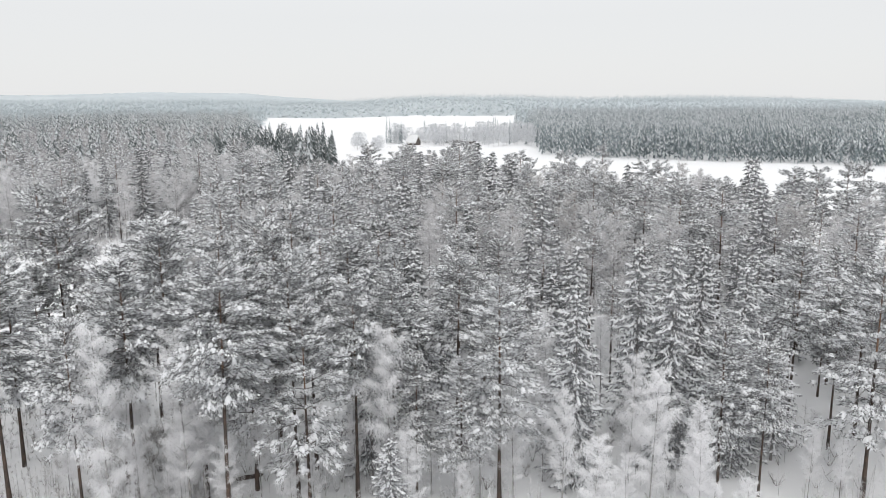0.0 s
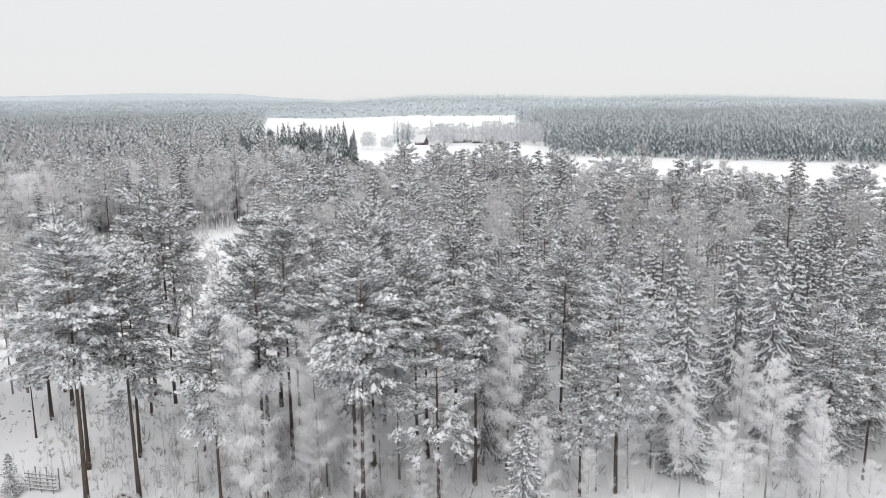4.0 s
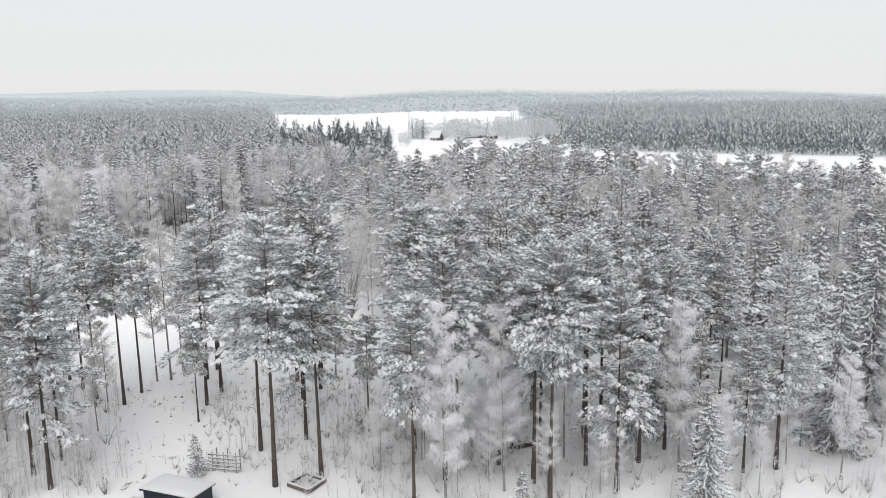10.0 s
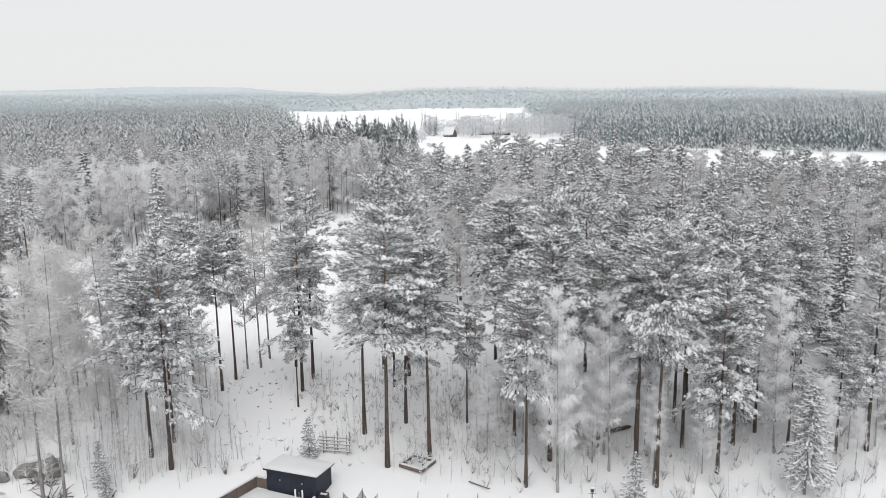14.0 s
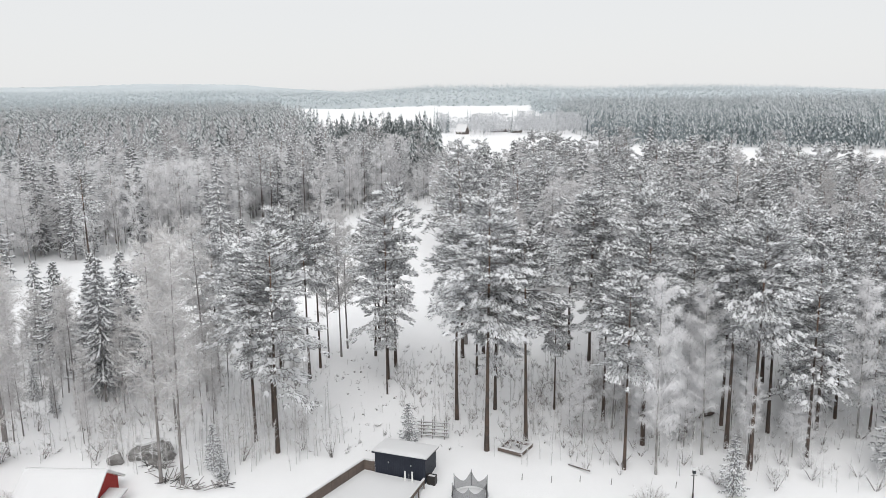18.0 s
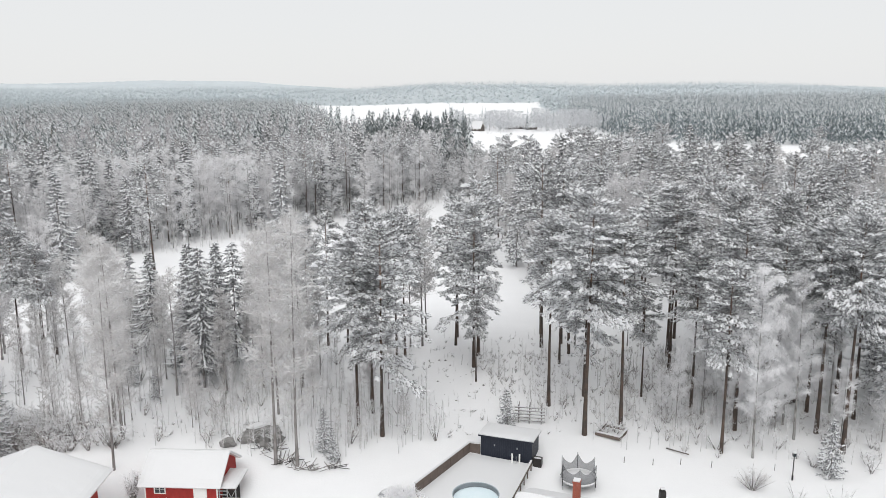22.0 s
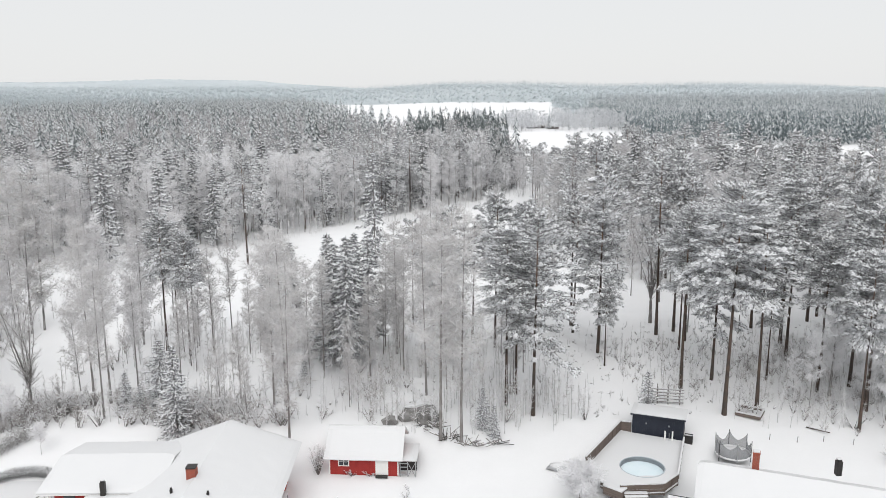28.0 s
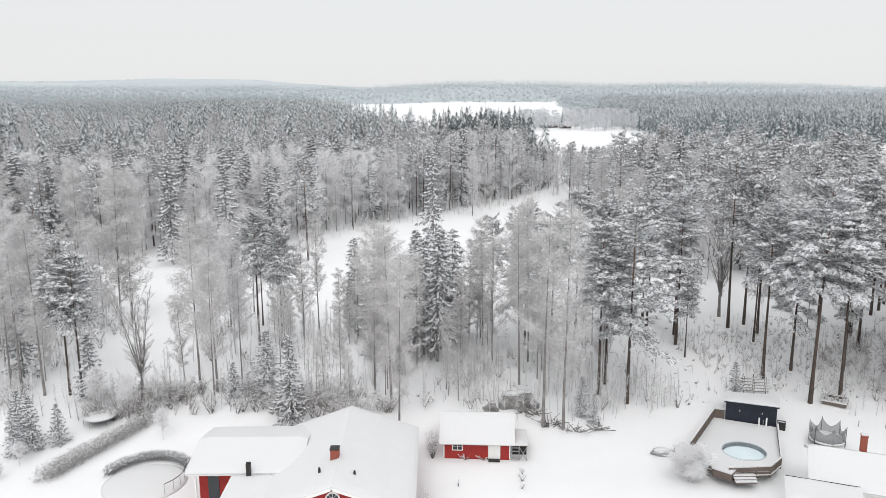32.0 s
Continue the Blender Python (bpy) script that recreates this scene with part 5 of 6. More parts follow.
# ---- trampoline ----
def trampoline(m, label, net=True):
    t = thing("trampoline", m, label, "trampoline")
    part("bed", disc(bmesh.new(), 1.52, 0.84, 0.86), DARK_METAL, t)
    part("frame", ring(bmesh.new(), 1.74, 0.035, 0.88), GALV, t)
    part("pad", ring(bmesh.new(), 1.66, 0.12, 0.9, 40, 6), ROOF_SNOW, t, "padded rim under snow")
    part("snow_cover", disc(bmesh.new(), 1.56, 0.865, 0.92, dome=0.16), ROOF_SNOW, t, smooth_it=True)
    for i in range(6):
        a = 6.28319 * i / 6 + 0.26
        x, y = 1.74 * math.cos(a), 1.74 * math.sin(a)
        part("leg", bar(bmesh.new(), (x, y, 0.0), (x, y, 0.86), 0.03), GALV, t)
        if net:
            part("net_pole", bar(bmesh.new(), (x * 1.03, y * 1.03, 0.4), (x * 1.03, y * 1.03, 2.65), 0.035), DARK_METAL if i % 2 else GALV, t)
    if net:
        for i in range(6):
            a0 = 6.28319 * i / 6 + 0.26
            bm, grid = bmesh.new(), []
            for u in range(9):
                col = []
                f = u / 8
                a = a0 + f * 6.28319 / 6
                sag = 0.75 * math.sin(math.pi * f) ** 0.8
                for v in range(7):
                    g = v / 6
                    z = 0.92 + (1.63 - sag) * g
                    r = 1.73 - 0.36 * math.sin(math.pi * f) * g + 0.07 * noise.noise(Vector((u * 0.9, v * 0.8, i * 3.0)))
                    col.append(bm.verts.new((r * math.cos(a), r * math.sin(a), z)))
                grid.append(col)
            for u in range(8):
                for v in range(6):
                    bm.faces.new((grid[u][v], grid[u + 1][v], grid[u + 1][v + 1], grid[u][v + 1]))
            part("net", bm, NET, t, "sagging grey safety net", True)
    return t


trampoline(pose(-45.75, 55.9, ground_z(-45.75, 55.9), 0, 0, 8), "round trampoline with sagging grey net and snowy bed")
trampoline(on_yard(-124.3, 60.2, 0), "round trampoline without net under deep snow", False)

# ---- sandbox, log, stakes, lamp, rack ----
box_t = thing("sandbox", on_yard(-40.75, 64.3, -33), "square wooden sandbox frame capped with snow", "sandbox")
for a, b, c, d in ((-1.35, 1.35, -1.3, -1.1), (-1.35, 1.35, 1.1, 1.3), (-1.35, -1.15, -1.1, 1.1), (1.15, 1.35, -1.1, 1.1)):
    part("plank", box(bmesh.new(), a, b, c, d, 0.0, 0.34), DECK_WOOD, box_t)
    part("snow_cap", box(bmesh.new(), a - 0.02, b + 0.02, c - 0.02, d + 0.02, 0.343, 0.46, 0.04), ROOF_SNOW, box_t)
part("sand", box(bmesh.new(), -1.14, 1.14, -1.09, 1.09, 0.0, 0.12), ROOF_SNOW, box_t, "snow-filled inside")
for x, y, ln, turn, name_l in ((-36.3, 60.5, 2.4, -40, "thin pale log lying in the snow by the scrub"), (-20.4, 70.6, 2.6, 15, "dark fallen log on stones under the pines")):
    log = thing("fallen_log", on_yard(x, y, turn), name_l, "log")
    if y < 62:
        part("stem", bar(bmesh.new(), (0, 0, 0.05), (ln, 0, 0.1), 0.07, 9), PINE_BARK, log)
        part("snow_cap", box(bmesh.new(), 0.05, ln - 0.05, -0.05, 0.05, 0.125, 0.19, 0.02), ROOF_SNOW, log)
    else:
        part("stem", lumpy(bmesh.new(), (ln * 0.5, 0.26, 0.24), ln * 3, 3), PINE_BARK, log).matrix_local = pose(ln / 2, 0, 0.2, 0, -3)
        part("snow_cap", lumpy(bmesh.new(), (ln * 0.42, 0.16, 0.12), ln * 5, 2), ROOF_SNOW, log, smooth_it=True).matrix_local = pose(ln / 2, 0.04, 0.42, 0, -3)
        part("root_plate", lumpy(bmesh.new(), (0.2, 0.45, 0.4), ln, 2), PINE_BARK, log).matrix_local = pose(0.05, 0, 0.35)
for x, y in ((-41.6, 57.5), (-39.0, 56.9), (-36.3, 56.9), (-33.6, 56.2), (-27.9, 55.4)):
    stake = thing("marker_stake", on_yard(x, y), "short dark stake standing in the yard snow", "stake", "row of stakes")
    part("pole", bar(bmesh.new(), (0, 0, 0), (0.03, 0, 0.62), 0.035, 6), GREY_BARK, stake)
    part("snow_cap", box(bmesh.new(), -0.03, 0.09, -0.06, 0.06, 0.62, 0.7, 0.02), ROOF_SNOW, stake)
lamp = thing("garden_lamp", on_yard(-27.2, 53.5), "black garden lamp post with a snow-capped lantern", "lamp post")
part("pole", bar(bmesh.new(), (0, 0, 0), (0, 0, 2.5), 0.05), DARK_METAL, lamp)
part("base", bar(bmesh.new(), (0, 0, 0), (0, 0, 0.5), 0.09), DARK_METAL, lamp)
part("crossbar", bar(bmesh.new(), (-0.3, 0, 2.3), (0.3, 0, 2.3), 0.025), DARK_METAL, lamp)
part("lantern", box(bmesh.new(), -0.15, 0.15, -0.15, 0.15, 2.5, 2.86, 0.03), GLASS, lamp)
part("snow_cap", disc(bmesh.new(), 0.24, 2.862, 2.93, 16, dome=0.16), ROOF_SNOW, lamp)
rack = thing("wooden_rack", at(-50.3, 67.3, -12, ground_z(-50, 67.3)), "open rack of weathered poles dusted with snow", "rack")
for x in (0, 1.2, 2.5):
    for y in (0, 0.9):
        part("post", bar(bmesh.new(), (x, y, 0), (x, y, 2.1), 0.05, 6), GREY_BARK, rack)
for k in range(5):
    part("rail", bar(bmesh.new(), (-0.4, -0.05, 0.35 + 0.36 * k), (2.9, -0.05, 0.32 + 0.38 * k), 0.045, 6), GREY_BARK, rack)
    part("snow_cap", box(bmesh.new(), -0.4, 2.9, -0.11, 0.01, 0.38 + 0.37 * k, 0.45 + 0.37 * k, 0.02), ROOF_SNOW, rack)
sled = thing("small_boat", on_yard(-65.5, 51.1, -8), "small upturned grey boat heaped with snow", "boat")
bm = lumpy(bmesh.new(), (1.2, 0.55, 0.4), 4.0)
part("hull", bm, GALV, sled, smooth_it=True).matrix_local = pose(0.9, 0.3, 0.34)
part("snow_cover", lumpy(bmesh.new(), (1.0, 0.42, 0.2), 9.0), ROOF_SNOW, sled, smooth_it=True).matrix_local = pose(0.85, 0.34, 0.62)
part("stern_post", bar(bmesh.new(), (1.95, 0.4, 0.1), (2.1, 0.4, 0.95), 0.05), DARK_METAL, sled)

# ---- boulder and brush pile by the red shed ----
boulder = thing("boulder", on_yard(-77.9, 64.2, 20), "large dark granite boulder with snow on its flat top", "boulder")
bm = lumpy(bmesh.new(), (1.9, 1.2, 1.1), 2.0, 3)
for v in bm.verts:
    v.co += Vector((0.25, 0.2, 0.3)) * (noise.noise(v.co * 1.9) + 0.5 * noise.noise(v.co * 4.7))
    v.co.z = min(v.co.z, 0.85 + 0.12 * v.co.x)
part("rock", bm, STONE, boulder).matrix_local = pose(0, 0, 0.6)
part("snow_cap", lumpy(bmesh.new(), (1.25, 0.7, 0.16), 7.0, 3), ROOF_SNOW, boulder, smooth_it=True).matrix_local = pose(0.0, 0.15, 1.5, 0, -6)
for bx, by, bz in ((-81.0, 62.6, 0.8), (-76.0, 63.4, 0.7), (-77.3, 62.4, 0.45)):
    boulder = thing("boulder", on_yard(bx, by, bx * 40), "smaller dark boulder half sunk in snow", "boulder")
    part("rock", lumpy(bmesh.new(), (1.1 * bz, 0.8 * bz, 0.75 * bz), bx, 2), STONE, boulder).matrix_local = pose(0, 0, 0.3 * bz)
pile_rng = random.Random(3)
for px, py, n in ((-119.2, 66.6, 30), (-76.6, 61.4, 24), (-74.6, 58.6, 26), (-72.4, 57.2, 18), (-117.6, 65.5, 22), (-70.3, 57.4, 14)):
    pile = thing("brush_pile", on_yard(px, py), "heap of dark cut branches lying in snow", "brush pile", "brush piles")
    for _ in range(n):
        a, r = pile_rng.uniform(0, 6.283), pile_rng.uniform(0.2, 1.3)
        x, y = r * math.cos(a), r * math.sin(a) * 0.6
        b, ln = pile_rng.uniform(0, 6.283), pile_rng.uniform(0.6, 1.7)
        part("branch", bar(bmesh.new(), (x, y, 0.05), (x + ln * math.cos(b), y + ln * math.sin(b), pile_rng.uniform(0.15, 0.75)), 0.035, 5), GREY_BARK if pile_rng.random() < 0.6 else DARK_METAL, pile)

# stones on the bank
STONES = []
for i in range(4):
    s = Soup()
    bm = lumpy(bmesh.new(), (0.34, 0.28, 0.2), i * 2.3, 1)
    bm.verts.index_update()
    s.v = [tuple(v.co) for v in bm.verts]
    s.f = [tuple(v.index for v in f.verts) for f in bm.faces]
    bm.free()
    STONES.append({"rock": (s, STONE)})
places = []
while len(places) < 110:
    x, y = wood_rng.gauss(-60, 9), wood_rng.uniform(70, 88)
    if -86 < x < -30 and noise.noise(Vector((x * 0.25, y * 0.25, 1.0))) > 0.05:
        places.append((x, y, ground_z(x, y) - 0.03, wood_rng.uniform(0.15, 0.5) * wood_rng.uniform(0.5, 1.6), wood_rng.randrange(4)))
while len(places) < 180:
    x, y = wood_rng.uniform(-34, 45), wood_rng.uniform(62, 90)
    places.append((x, y, ground_z(x, y) - 0.03, wood_rng.uniform(0.15, 0.5), wood_rng.randrange(4)))
wood("bank_stones", STONES, places, wood_rng, "dark stones showing through snow on the bank", "stones")

# ---- red shed ----
rs = thing("red_shed", pose(-86.5, 54.35, -1.72, 0, 0, -4.0), "red board shed with white trim and a deep snow roof", "shed")
W, D, H, RZ = 6.9, 5.4, 2.15, 3.95
for i in range(42):
    x = 0.02 + (W - 0.04) * i / 42
    if 4.62 < x < 5.85:
        continue
    z1 = 2.1
    if 0.85 < x < 2.05:
        part("board", box(bmesh.new(), x + 0.003, x + W / 42 - 0.003, -0.03 - 0.006 * (i % 2), 0.0, 0.12, 0.98), RED, rs)
        continue
    part("board", box(bmesh.new(), x + 0.003, x + W / 42 - 0.003, -0.03 - 0.006 * (i % 2), 0.0, 0.12, z1), RED, rs)
part("wall", prism(bmesh.new(), [(0.0, 0.0), (D, 0.0), (D, H), (D / 2, RZ - 0.05), (0.0, H)], 0.0, W), RED, rs).matrix_local = Matrix(((0, 1, 0, 0), (1, 0, 0, 0.004), (0, 0, 1, 0), (0, 0, 0, 1)))
win = part("window", box(bmesh.new(), 0.9, 2.0, -0.06, -0.002, 0.98, 1.95), WHITE_PAINT, rs, "white-framed small window")
for x in (1.0, 1.47):
    for z in (1.08, 1.48):
        part("pane", box(bmesh.new(), x, x + 0.43, -0.066, -0.058, z, z + 0.36), GLASS, win)
door = part("door", box(bmesh.new(), 4.72, 5.78, -0.055, -0.002, 0.16, 2.04), WHITE_PAINT, rs, "plain white door")
part("doorstep", box(bmesh.new(), 4.65, 5.85, -0.5, -0.06, 0.0, 0.14), DARK_METAL, rs)
for x in (4.62, 5.78):
    part("door_trim", box(bmesh.new(), x, x + 0.1, -0.05, -0.002, 0.1, 2.1), WHITE_PAINT, rs)
for x in (-0.02, W - 0.1):
    part("corner_board", box(bmesh.new(), x, x + 0.12, -0.052, -0.002, 0.1, 2.12), WHITE_PAINT, rs)
slope = math.degrees(math.atan2(RZ - H, D / 2))
for sg in (0, 1):
    m = pose(0, 0, H - 0.1, slope) if sg == 0 else pose(W, D, H - 0.1, slope, 0, 180)
    ln = math.hypot(D / 2, RZ - H)
    part("roof", box(bmesh.new(), -0.45, W + 0.45, -0.5, ln, 0.03, 0.1), WHITE_PAINT, rs).matrix_local = m
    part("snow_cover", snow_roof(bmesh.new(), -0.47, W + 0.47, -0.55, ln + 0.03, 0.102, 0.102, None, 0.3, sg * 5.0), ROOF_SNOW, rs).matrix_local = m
annex = thing("lean_to", pose(-79.6, 53.75, -1.72, 0, 0, -4.0), "grey lattice lean-to at the shed end under snow", "shed")
part("roof", box(bmesh.new(), 0.02, 1.75, 0.0, 3.6, 1.62, 1.7), DECK_WOOD, annex)
part("snow_cover", snow_roof(bmesh.new(), 0.0, 1.8, -0.05, 3.7, 1.702, 1.702, None, 0.28, 8), ROOF_SNOW, annex)
for x in (0.1, 0.85, 1.65):
    part("post", box(bmesh.new(), x, x + 0.08, 0.05, 0.13, 0.0, 1.62), GALV, annex)
for k in range(4):
    part("rail", box(bmesh.new(), 0.1, 0.92, 0.0, 0.045, 0.25 + 0.38 * k, 0.33 + 0.38 * k), GALV, annex)
part("back_panel", box(bmesh.new(), 0.05, 1.7, 1.2, 1.26, 0.0, 1.6), DARK_METAL, annex)
part("brace", bar(bmesh.new(), (0.93, 0.02, 0.1), (1.65, 0.02, 1.5), 0.03), GALV, annex)
part("brace", bar(bmesh.new(), (0.93, 0.0, 1.5), (1.65, 0.0, 0.1), 0.03), GALV, annex)


# ---- chimneys ----
def chimney(x, y, z0, z1, w, label, turn=0, top=None):
    c = thing("brick_chimney", at(x, y, turn, z0), label, "chimney")
    rows = round((z1 - z0 - 0.15) / 0.085)
    for r in range(rows):
        for s in range(4):
            for b in range(2):
                o = (0.03 if r % 2 else -0.03)
                m = pose(0, 0, 0, 0, 0, 90 * s)
                xa = -w / 2 + (0 if b == 0 else w / 2 + o) + (0.0 if b == 0 else 0.005)
                xb = (o if b == 0 else w / 2 - 0.115)
                part("brick", box(bmesh.new(), xa, xb, -w / 2, -w / 2 + 0.11, 0.085 * r + 0.005, 0.085 * r + 0.08), BRICK, c).matrix_local = m
    part("core", box(bmesh.new(), -w / 2 + 0.012, w / 2 - 0.012, -w / 2 + 0.012, w / 2 - 0.012, 0.0, 0.085 * rows), STONE, c)
    part("cap", box(bmesh.new(), -w / 2 - 0.04, w / 2 + 0.04, -w / 2 - 0.04, w / 2 + 0.04, 0.085 * rows + 0.004, 0.085 * rows + 0.1), top or DARK_METAL, c)
    return c


chimney(-96.1, 42.4, 4.05, 5.45, 0.75, "red brick chimney with dark cap rising from roof snow")
cap = chimney(-47.95, 45.4, 3.1, 4.75, 0.56, "plain red brick chimney topped with snow", -22, BRICK)
part("snow_cap", box(bmesh.new(), -0.28, 0.28, -0.28, 0.28, 1.635, 1.76, 0.05), ROOF_SNOW, cap)
for x, y, z, h, r, lab in ((-103.9, 43.15, 2.45, 1.2, 0.2, "dark square flue at the eave of the wing"), (-41.3, 44.2, 3.1, 1.3, 0.24, "black steel flue pipe with stepped cap on the roof"), (-97.2, 40.4, 3.9, 0.55, 0.1, "small dark roof vent poking through snow"), (-94.2, 40.2, 3.75, 0.5, 0.1, "small dark roof vent poking through snow")):
    f = thing("roof_flue", at(x, y, 0, z), lab, "flue")
    part("pipe", box(bmesh.new(), -r, r, -r, r, 0.0, h, 0.03), DARK_METAL, f)
    part("cap", box(bmesh.new(), -r * 0.7, r * 0.7, -r * 0.7, r * 0.7, h + 0.002, h + 0.16, 0.03), DARK_METAL, f)
    part("snow_cap", box(bmesh.new(), -r * 0.8, r * 0.8, -r * 0.8, r * 0.8, h + 0.162, h + 0.24, 0.03), ROOF_SNOW, f)


# ---- houses ----
def gable_roof(root, m, w, ln, eave, ridge, over=0.5, seed=0, thick=0.32):
    """Two roof planes with snow, the ridge along local x from 0 to ln, the house w deep about y = 0."""
    slope, run = math.degrees(math.atan2(ridge - eave, w / 2)), math.hypot(w / 2, ridge - eave)
    for sg in (0, 1):
        k = m @ (pose(0, -w / 2, eave, slope) if sg == 0 else pose(ln, w / 2, eave, slope, 0, 180))
        part("roof", box(bmesh.new(), -over, ln + over, -over, run, 0.0, 0.1), WHITE_PAINT, root).matrix_local = k
        part("fascia", box(bmesh.new(), -over, ln + over, -over - 0.03, -over - 0.002, -0.06, 0.1), WHITE_PAINT, root).matrix_local = k
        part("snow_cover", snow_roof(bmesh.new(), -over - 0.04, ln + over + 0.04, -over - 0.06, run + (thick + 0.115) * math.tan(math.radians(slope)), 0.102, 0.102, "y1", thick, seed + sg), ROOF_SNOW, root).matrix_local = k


house = thing("red_house", at(-95.8, 45.0), "red wooden house with white trim under a deep snow roof", "house")
turn90 = pose(0, -7.2, 0, 0, 0, 90)
gable_roof(house, turn90, 12.4, 15.6, 1.95, 4.15, 0.5, 11)
part("wall", prism(bmesh.new(), [(-5.4, -1.9), (5.4, -1.9), (5.4, 2.1), (0.0, 4.0), (-5.4, 2.1)], -7.1, 8.3), RED, house, "red board walls")
aw = part("arched_window", prism(bmesh.new(), [(0.62 * math.cos(a), 3.05 + 0.62 * math.sin(a)) for a in np.linspace(0, math.pi, 14)], -7.16, -7.105), WHITE_PAINT, house, "white fan-shaped gable window")
for i in range(4):
    a0, a1 = math.pi * (i + 0.08) / 4, math.pi * (i + 0.92) / 4
    part("pane", prism(bmesh.new(), [(0.12 * math.cos(a0), 3.1 + 0.12 * math.sin(a0)), (0.5 * math.cos(a0), 3.1 + 0.45 * math.sin(a0)), (0.5 * math.cos(a1), 3.1 + 0.45 * math.sin(a1)), (0.12 * math.cos(a1), 3.1 + 0.12 * math.sin(a1))], -7.175, -7.162), GLASS, aw)
for sg in (-1, 1):
    part("bargeboard", box(bmesh.new(), 0.0, 5.4, -0.02, 0.02, -0.2, 0.05), WHITE_PAINT, house).matrix_local = Matrix.Translation((0, -7.74, 4.3)) @ pose(0, 0, 0, 0, 19.5, 0 if sg > 0 else 180)
wing = thing("house_wing", at(-109.2, 48.1), "low red wing of the house with a snowy roof", "house")
gable_roof(wing, pose(0, 0, 0), 8.8, 9.4, 2.5, 3.4, 0.4, 21, 0.3)
part("wall", box(bmesh.new(), 0.4, 9.3, -3.5, 3.9, -1.9, 2.5), RED, wing)
part("door", box(bmesh.new(), 1.2, 2.2, -3.56, -3.505, -1.7, 2.1), GLASS, wing, "dark glazed door in shadow")
part("pillar", box(bmesh.new(), 0.3, 0.45, -4.55, -4.4, -1.9, 2.45), WHITE_PAINT, wing)
porch = thing("porch_roof", at(-105.4, 38.4), "snow-covered porch roof in front of the wing", "porch")
part("roof", box(bmesh.new(), 0, 4.8, 0.0, 5.1, 2.1, 2.2), DARK_METAL, porch)
part("snow_cover", snow_roof(bmesh.new(), -0.1, 4.8, -0.1, 5.15, 2.202, 2.202, None, 0.3, 31), ROOF_SNOW, porch)
for x in (0.1, 4.6):
    part("post", box(bmesh.new(), x, x + 0.12, 0.1, 0.22, -1.95, 2.1), WHITE_PAINT, porch)

# round terrace with its hedge and rail
TX, TY = -115.9, 50.0
terrace = thing("round_terrace", at(TX, TY, 0, ground_z(TX, TY)), "round terrace under smooth snow ringed by a hedge", "terrace")
part("snow_cover", disc(bmesh.new(), 4.0, 0.0, 0.1, 48, dome=0.25), ROOF_SNOW, terrace, smooth_it=True)
for i in range(5):
    a = -0.75 + 0.26 * i
    part("rail_post", bar(bmesh.new(), (3.9 * math.cos(a), 3.9 * math.sin(a), 0.3), (3.9 * math.cos(a), 3.9 * math.sin(a), 1.35), 0.03), GALV, terrace)
    if i:
        b = a - 0.26
        part("rail", bar(bmesh.new(), (3.9 * math.cos(b), 3.9 * math.sin(b), 1.33), (3.9 * math.cos(a), 3.9 * math.sin(a), 1.33), 0.035), DARK_METAL, terrace)


def hedge(points, width, h, n, label, seed, dark=False):
    """A clipped or loose hedge of dense twigs along points."""
    rng = random.Random(seed)
    fine, white = Soup(), Soup()
    for _ in range(n):
        f = rng.random() * (len(points) - 1)
        i = min(int(f), len(points) - 2)
        p = Vector((*points[i], 0)).lerp(Vector((*points[i + 1], 0)), f - i)
        p.z = ground_z(p.x, p.y)
        o = p + Vector((rng.uniform(-1, 1) * width / 2, rng.uniform(-1, 1) * width / 2, h * rng.uniform(0.05, 0.95)))
        d = Vector((rng.gauss(0, 1), rng.gauss(0, 1), rng.gauss(0.5, 0.7)))
        fine.blade(o, d, rng.uniform(0.18, 0.4), 0.04, rng)
        if rng.random() < 0.26 and o.z - p.z > h * 0.45:
            white.blade(o + Vector((0, 0, 0.1)), Vector((d.x, d.y, -0.4)), rng.uniform(0.14, 0.3), 0.13, rng, True)
    return thing_of({"twig_mass": (fine, PINE_NEEDLE if dark else HEDGE_TWIG), "snow_cover": (white, TREE_SNOW)}, "hedge", label, "hedge")


hedge([(TX + 4.5 * math.cos(a), TY + 4.5 * math.sin(a)) for a in np.linspace(2.8, 0.6, 9)], 0.8, 1.0, 6500, "dark evergreen hedge curving round the terrace, snow on top", 61, True)
hedge([yard(-124.2, 47.0), yard(-122.6, 51.0), yard(-120.6, 55.5), yard(-118.8, 60.4)], 1.9, 1.4, 8500, "long loose hedge with frosted twigs along the yard", 62)

greenhouse = thing("small_greenhouse", on_yard(-90.4, 42.6), "small grey-framed glass greenhouse with snow on its roof", "greenhouse")
for x in (0, 0.6, 1.2):
    for y in (0, 1.6):
        part("post", box(bmesh.new(), x - 0.03, x + 0.03, y - 0.03, y + 0.03, 0.0, 1.95), GALV, greenhouse)
for z in (0.05, 1.0, 1.9):
    part("rail", box(bmesh.new(), 0.03, 1.17, -0.025, 0.025, z, z + 0.06), GALV, greenhouse)
for x in (0.04, 0.64):
    for z in (0.12, 1.07):
        part("pane", box(bmesh.new(), x, x + 0.52, -0.01, 0.0, z, z + 0.82), GLASS, greenhouse)
part("roof", box(bmesh.new(), -0.08, 1.28, -0.1, 1.7, 1.97, 2.02), GALV, greenhouse)
part("snow_cover", snow_roof(bmesh.new(), -0.1, 1.3, -0.12, 1.75, 2.022, 2.022, None, 0.14, 41), ROOF_SNOW, greenhouse)

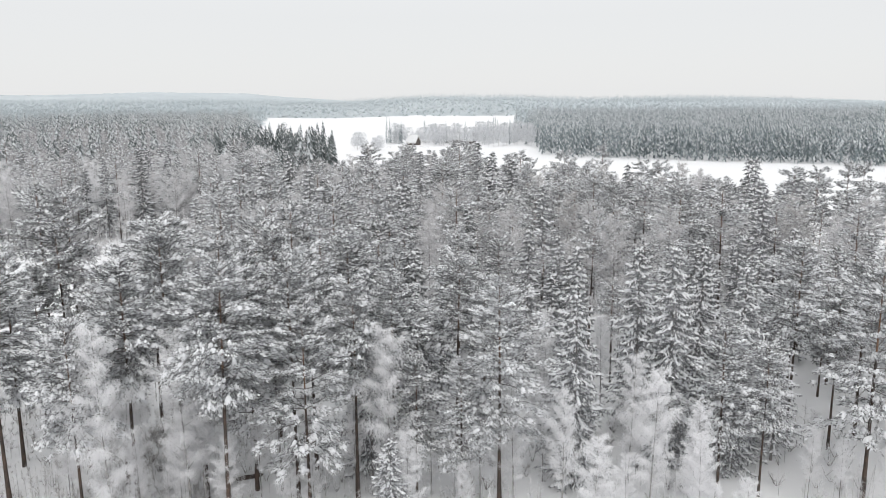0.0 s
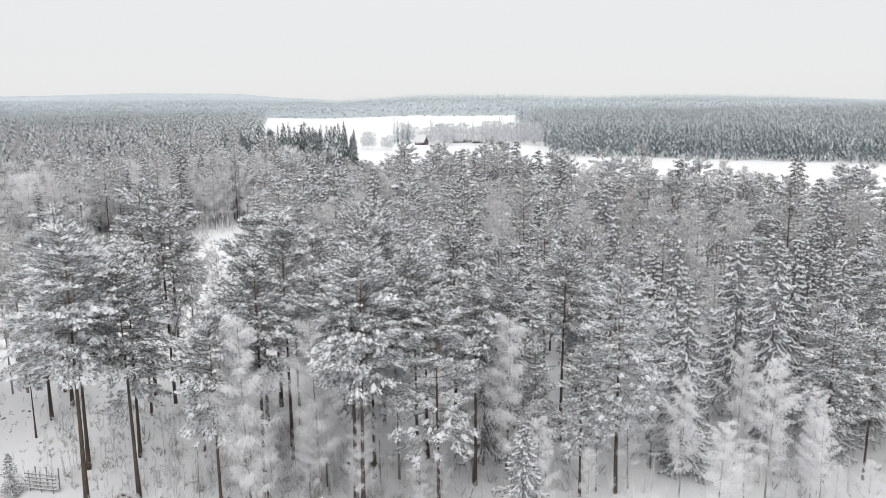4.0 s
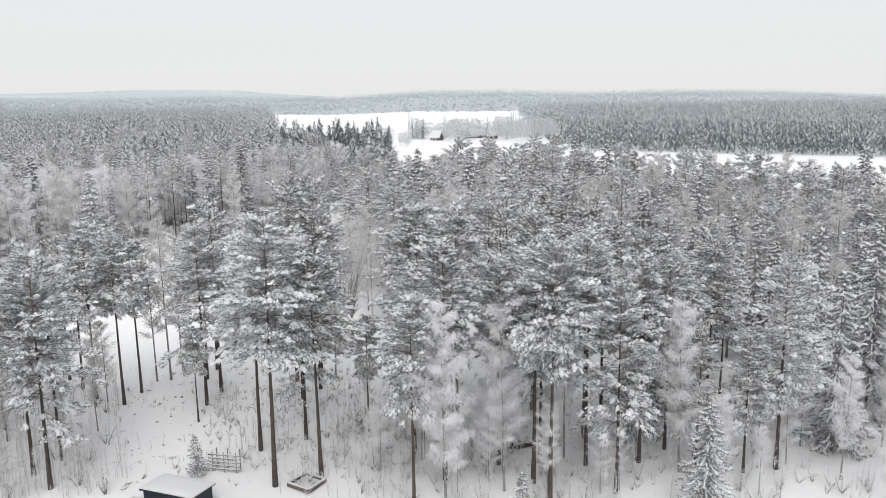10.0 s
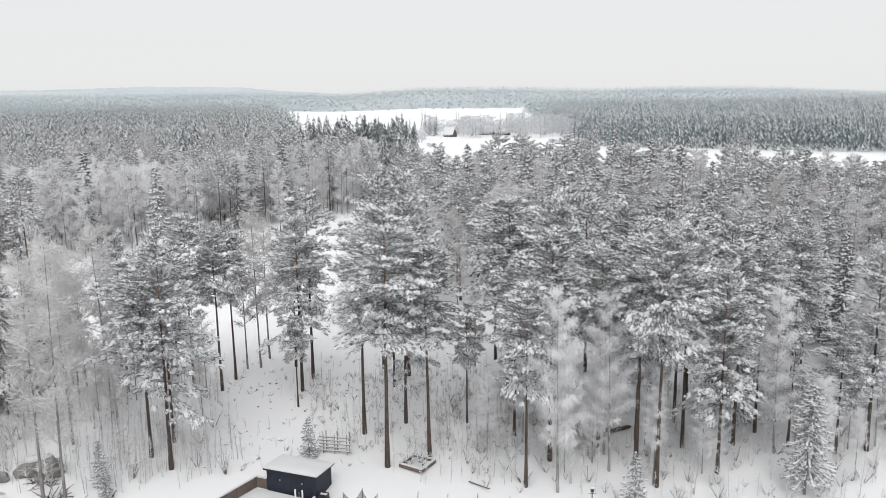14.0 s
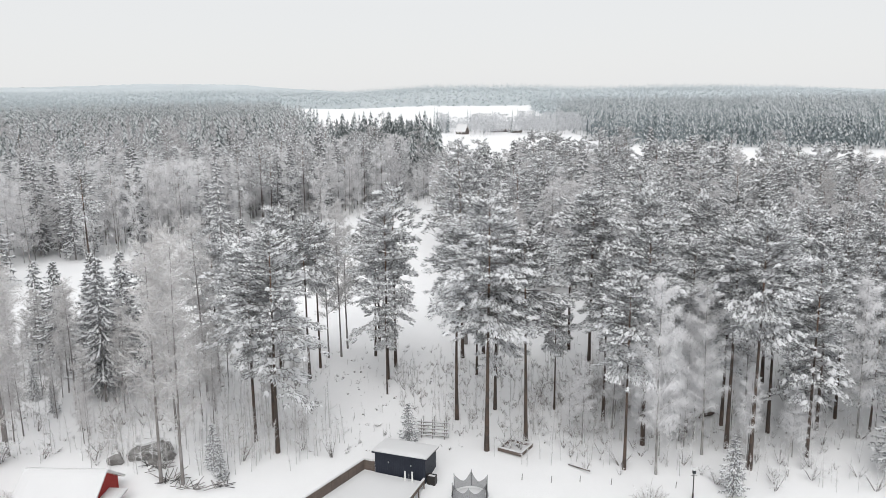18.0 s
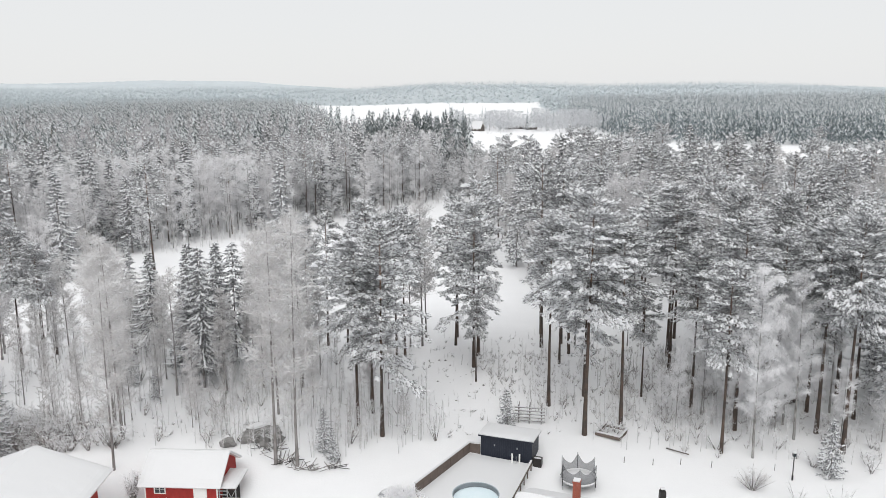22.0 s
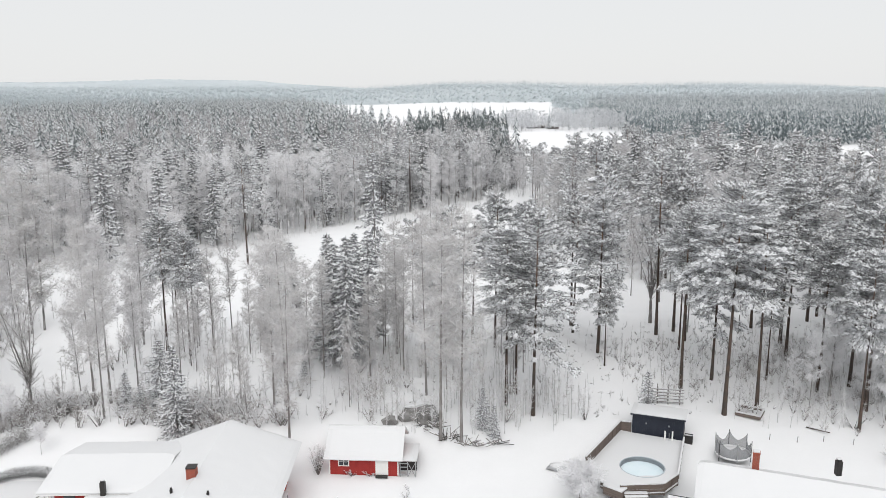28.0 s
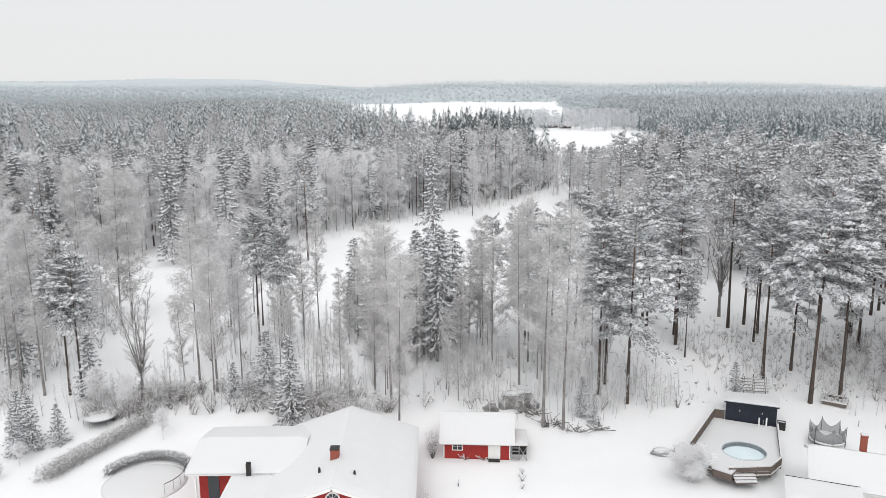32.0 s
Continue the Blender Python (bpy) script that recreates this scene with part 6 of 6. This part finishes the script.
h2 = thing("white_house", at(-56.1, 43.25, -22.4, -0.9), "long low white house with a deep smooth snow roof", "house")
gable_roof(h2, pose(2.4, 3.9, 0), 7.4, 19.6, 2.5, 4.0, 0.35, 51)
part("wall", prism(bmesh.new(), [(-3.5, -1.0), (3.5, -1.0), (3.5, 2.55), (0, 3.95), (-3.5, 2.55)], 0.2, 19.4), WHITE_PAINT, h2).matrix_local = pose(2.4, 3.9, 0, 0, 0, -90)
ext = thing("terrace_roof", at(-56.1, 43.1, -22.4, -0.4), "flat snowy terrace roof with dark edge", "roof")
part("roof", box(bmesh.new(), 0.0, 6.0, -4.6, -0.35, 2.35, 2.5), DARK_METAL, ext)
part("fascia", box(bmesh.new(), 0.0, 6.0, -0.34, -0.28, 2.42, 2.62), DARK_METAL, ext)
part("snow_cover", snow_roof(bmesh.new(), -0.05, 6.05, -4.65, -0.4, 2.502, 2.502, None, 0.25, 57), ROOF_SNOW, ext)
for x in (0.1, 5.8):
    part("post", box(bmesh.new(), x, x + 0.12, -4.5, -4.38, -1.5, 2.35), DECK_WOOD, ext)

# ---- shrubs in the yards ----
for i, (x, y, rx, h, n, lab) in enumerate(((-31.8, 51.7, 1.9, 2.0, 420, "spreading leafless fruit bush with snowy twigs"), (-29.0, 49.2, 1.3, 2.0, 90, "thin leafless shrub in the yard snow"), (-87.6, 51.0, 1.0, 3.0, 700, "tall frosted climbing shrub at the shed corner"), (-84.3, 50.6, 1.0, 0.55, 160, "dry garden plants along the shed wall"), (-82.6, 50.5, 0.8, 0.5, 120, "dry garden plants along the shed wall"), (-79.0, 47.6, 0.5, 0.8, 90, "row of frosted perennials in the yard snow"), (-79.2, 46.2, 0.5, 0.8, 90, "row of frosted perennials in the yard snow"), (-79.4, 44.8, 0.5, 0.7, 90, "row of frosted perennials in the yard snow"), (-85.2, 45.4, 0.5, 0.7, 40, "thin dry shrub poking through yard snow"), (-128.6, 47.3, 1.0, 1.8, 260, "frosted bush beside the hedge"), (-26.0, 47.6, 1.6, 2.6, 140, "frosted garden shrub with arching twigs"), (-53.0, 41.9, 0.8, 1.6, 120, "dark evergreen shrub under snow at the house corner"), (-59.5, 63.0, 1.2, 2.6, 150, "frosted bush behind the deck fence"), (-88.4, 41.8, 0.7, 1.7, 90, "dark shrub by the greenhouse with snow"))):
    ob = thing_of(shrub_shape(601 + i, rx, rx, h, n, FROST_TWIG if i != 0 else GREY_TWIG, 0.045, 0.35), "garden_shrub", lab, "shrub")
    ob.matrix_world = on_yard(x, y)
for x, y, h, k in ((-115.9, 55.8, 3.2, 801), (-125.4, 62.0, 5.5, 802), (-121.6, 61.5, 4.6, 803), (-128.0, 50.2, 2.2, 804)):
    ob = thing_of(birch_shape(k, h, h * 0.3, 0.35, 0.25, 0.0, 1, FROST_TWIG, GREY_BARK, 0.03), "small_tree", "small slender leafless garden tree with frosted twigs", "tree")
    ob.matrix_world = on_yard(x, y)

ob = thing_of(birch_shape(811, 3.4, 2.3, 0.05, 0.6, 0.2, 9, FROST_TWIG, GREY_BARK, 0.036), "garden_shrub", "wide round bush white with frost by the deck", "shrub")
ob.matrix_world = pose(-62.5, 49.3, ground_z(-62.5, 49.3), 0, 0, 0)
ob = thing_of(vase_shape(821, 14.5, 5.0, GREY_TWIG, GREY_BARK), "old_tree", "old leafless tree forking low into many rising limbs", "tree")
ob.matrix_world = pose(-121.9, 66.6, ground_z(-121.9, 66.6) - 0.05, 0, 0, 0)

for x, y, h, k in ((-44.4, 92.5, 20.0, 823), (-40.0, 104.0, 17.0, 824)):
    ob = thing_of(vase_shape(k, h, 7.5, GREY_FROST, GREY_BARK), "old_tree", "broad leafless tree with a frosted crown at the clearing", "tree")
    ob.matrix_world = pose(x, y, ground_z(x, y) - 0.05, 0, 0, 0)

# ---- the far farm ----
def farmhouse(x, y, turn, w, ln, eave, ridge, label, mat):
    f = thing("farmhouse", at(x, y, turn, ground_z(x, y)), label, "house")
    gable_roof(f, pose(0, 0, 0), w, ln, eave, ridge, 0.6, x, 0.35)
    part("wall", prism(bmesh.new(), [(-w / 2 + 0.2, 0), (w / 2 - 0.2, 0), (w / 2 - 0.2, eave), (0, ridge - 0.1), (-w / 2 + 0.2, eave)], 0.1, ln - 0.1), mat, f).matrix_local = pose(0, 0, 0, 0, 0, -90)
    for i in range(max(2, int(ln / 3.5))):
        part("window", box(bmesh.new(), 1.5 + 3.2 * i, 2.6 + 3.2 * i, -w / 2 + 0.12, -w / 2 + 0.19, eave - 1.6, eave - 0.4), WHITE_PAINT, f)
    return f


farmhouse(-26, 624, -35, 7.0, 8.5, 2.3, 7.2, "steep-roofed brown farmhouse under snow at the copse", FARM_WALL)
farmhouse(4, 652, 20, 8.0, 14.0, 3.0, 6.4, "low farm building with white roof among trees", FARM_WALL)
farmhouse(18, 640, 10, 6.0, 9.0, 2.6, 5.0, "small outbuilding with snowy roof behind the farmhouse", FARM_WALL)
farmhouse(-222, 818, -8, 11.0, 17.0, 1.9, 7.0, "large barn with a wide white roof by the field", FARM_WALL)
farmhouse(-190, 812, -8, 9.0, 11.0, 1.8, 5.6, "smaller barn with a white roof beside the large one", FARM_WALL)
hedge([(-52, 588), (-34, 585), (-18, 584), (-6, 586)], 2.0, 1.4, 1200, "dark line of bushes along the farm lane", 63)

# ---- the models from which the trees were copied are taken out again ----
for models in (PINE, SPRUCE, BIRCH, BARE, YOUNG, MPINE, MSPRUCE, MBIRCH, GREYED["b"][0]):
    for root in models:
        for ob in (*root.children_recursive, root):
            bpy.data.objects.remove(ob)
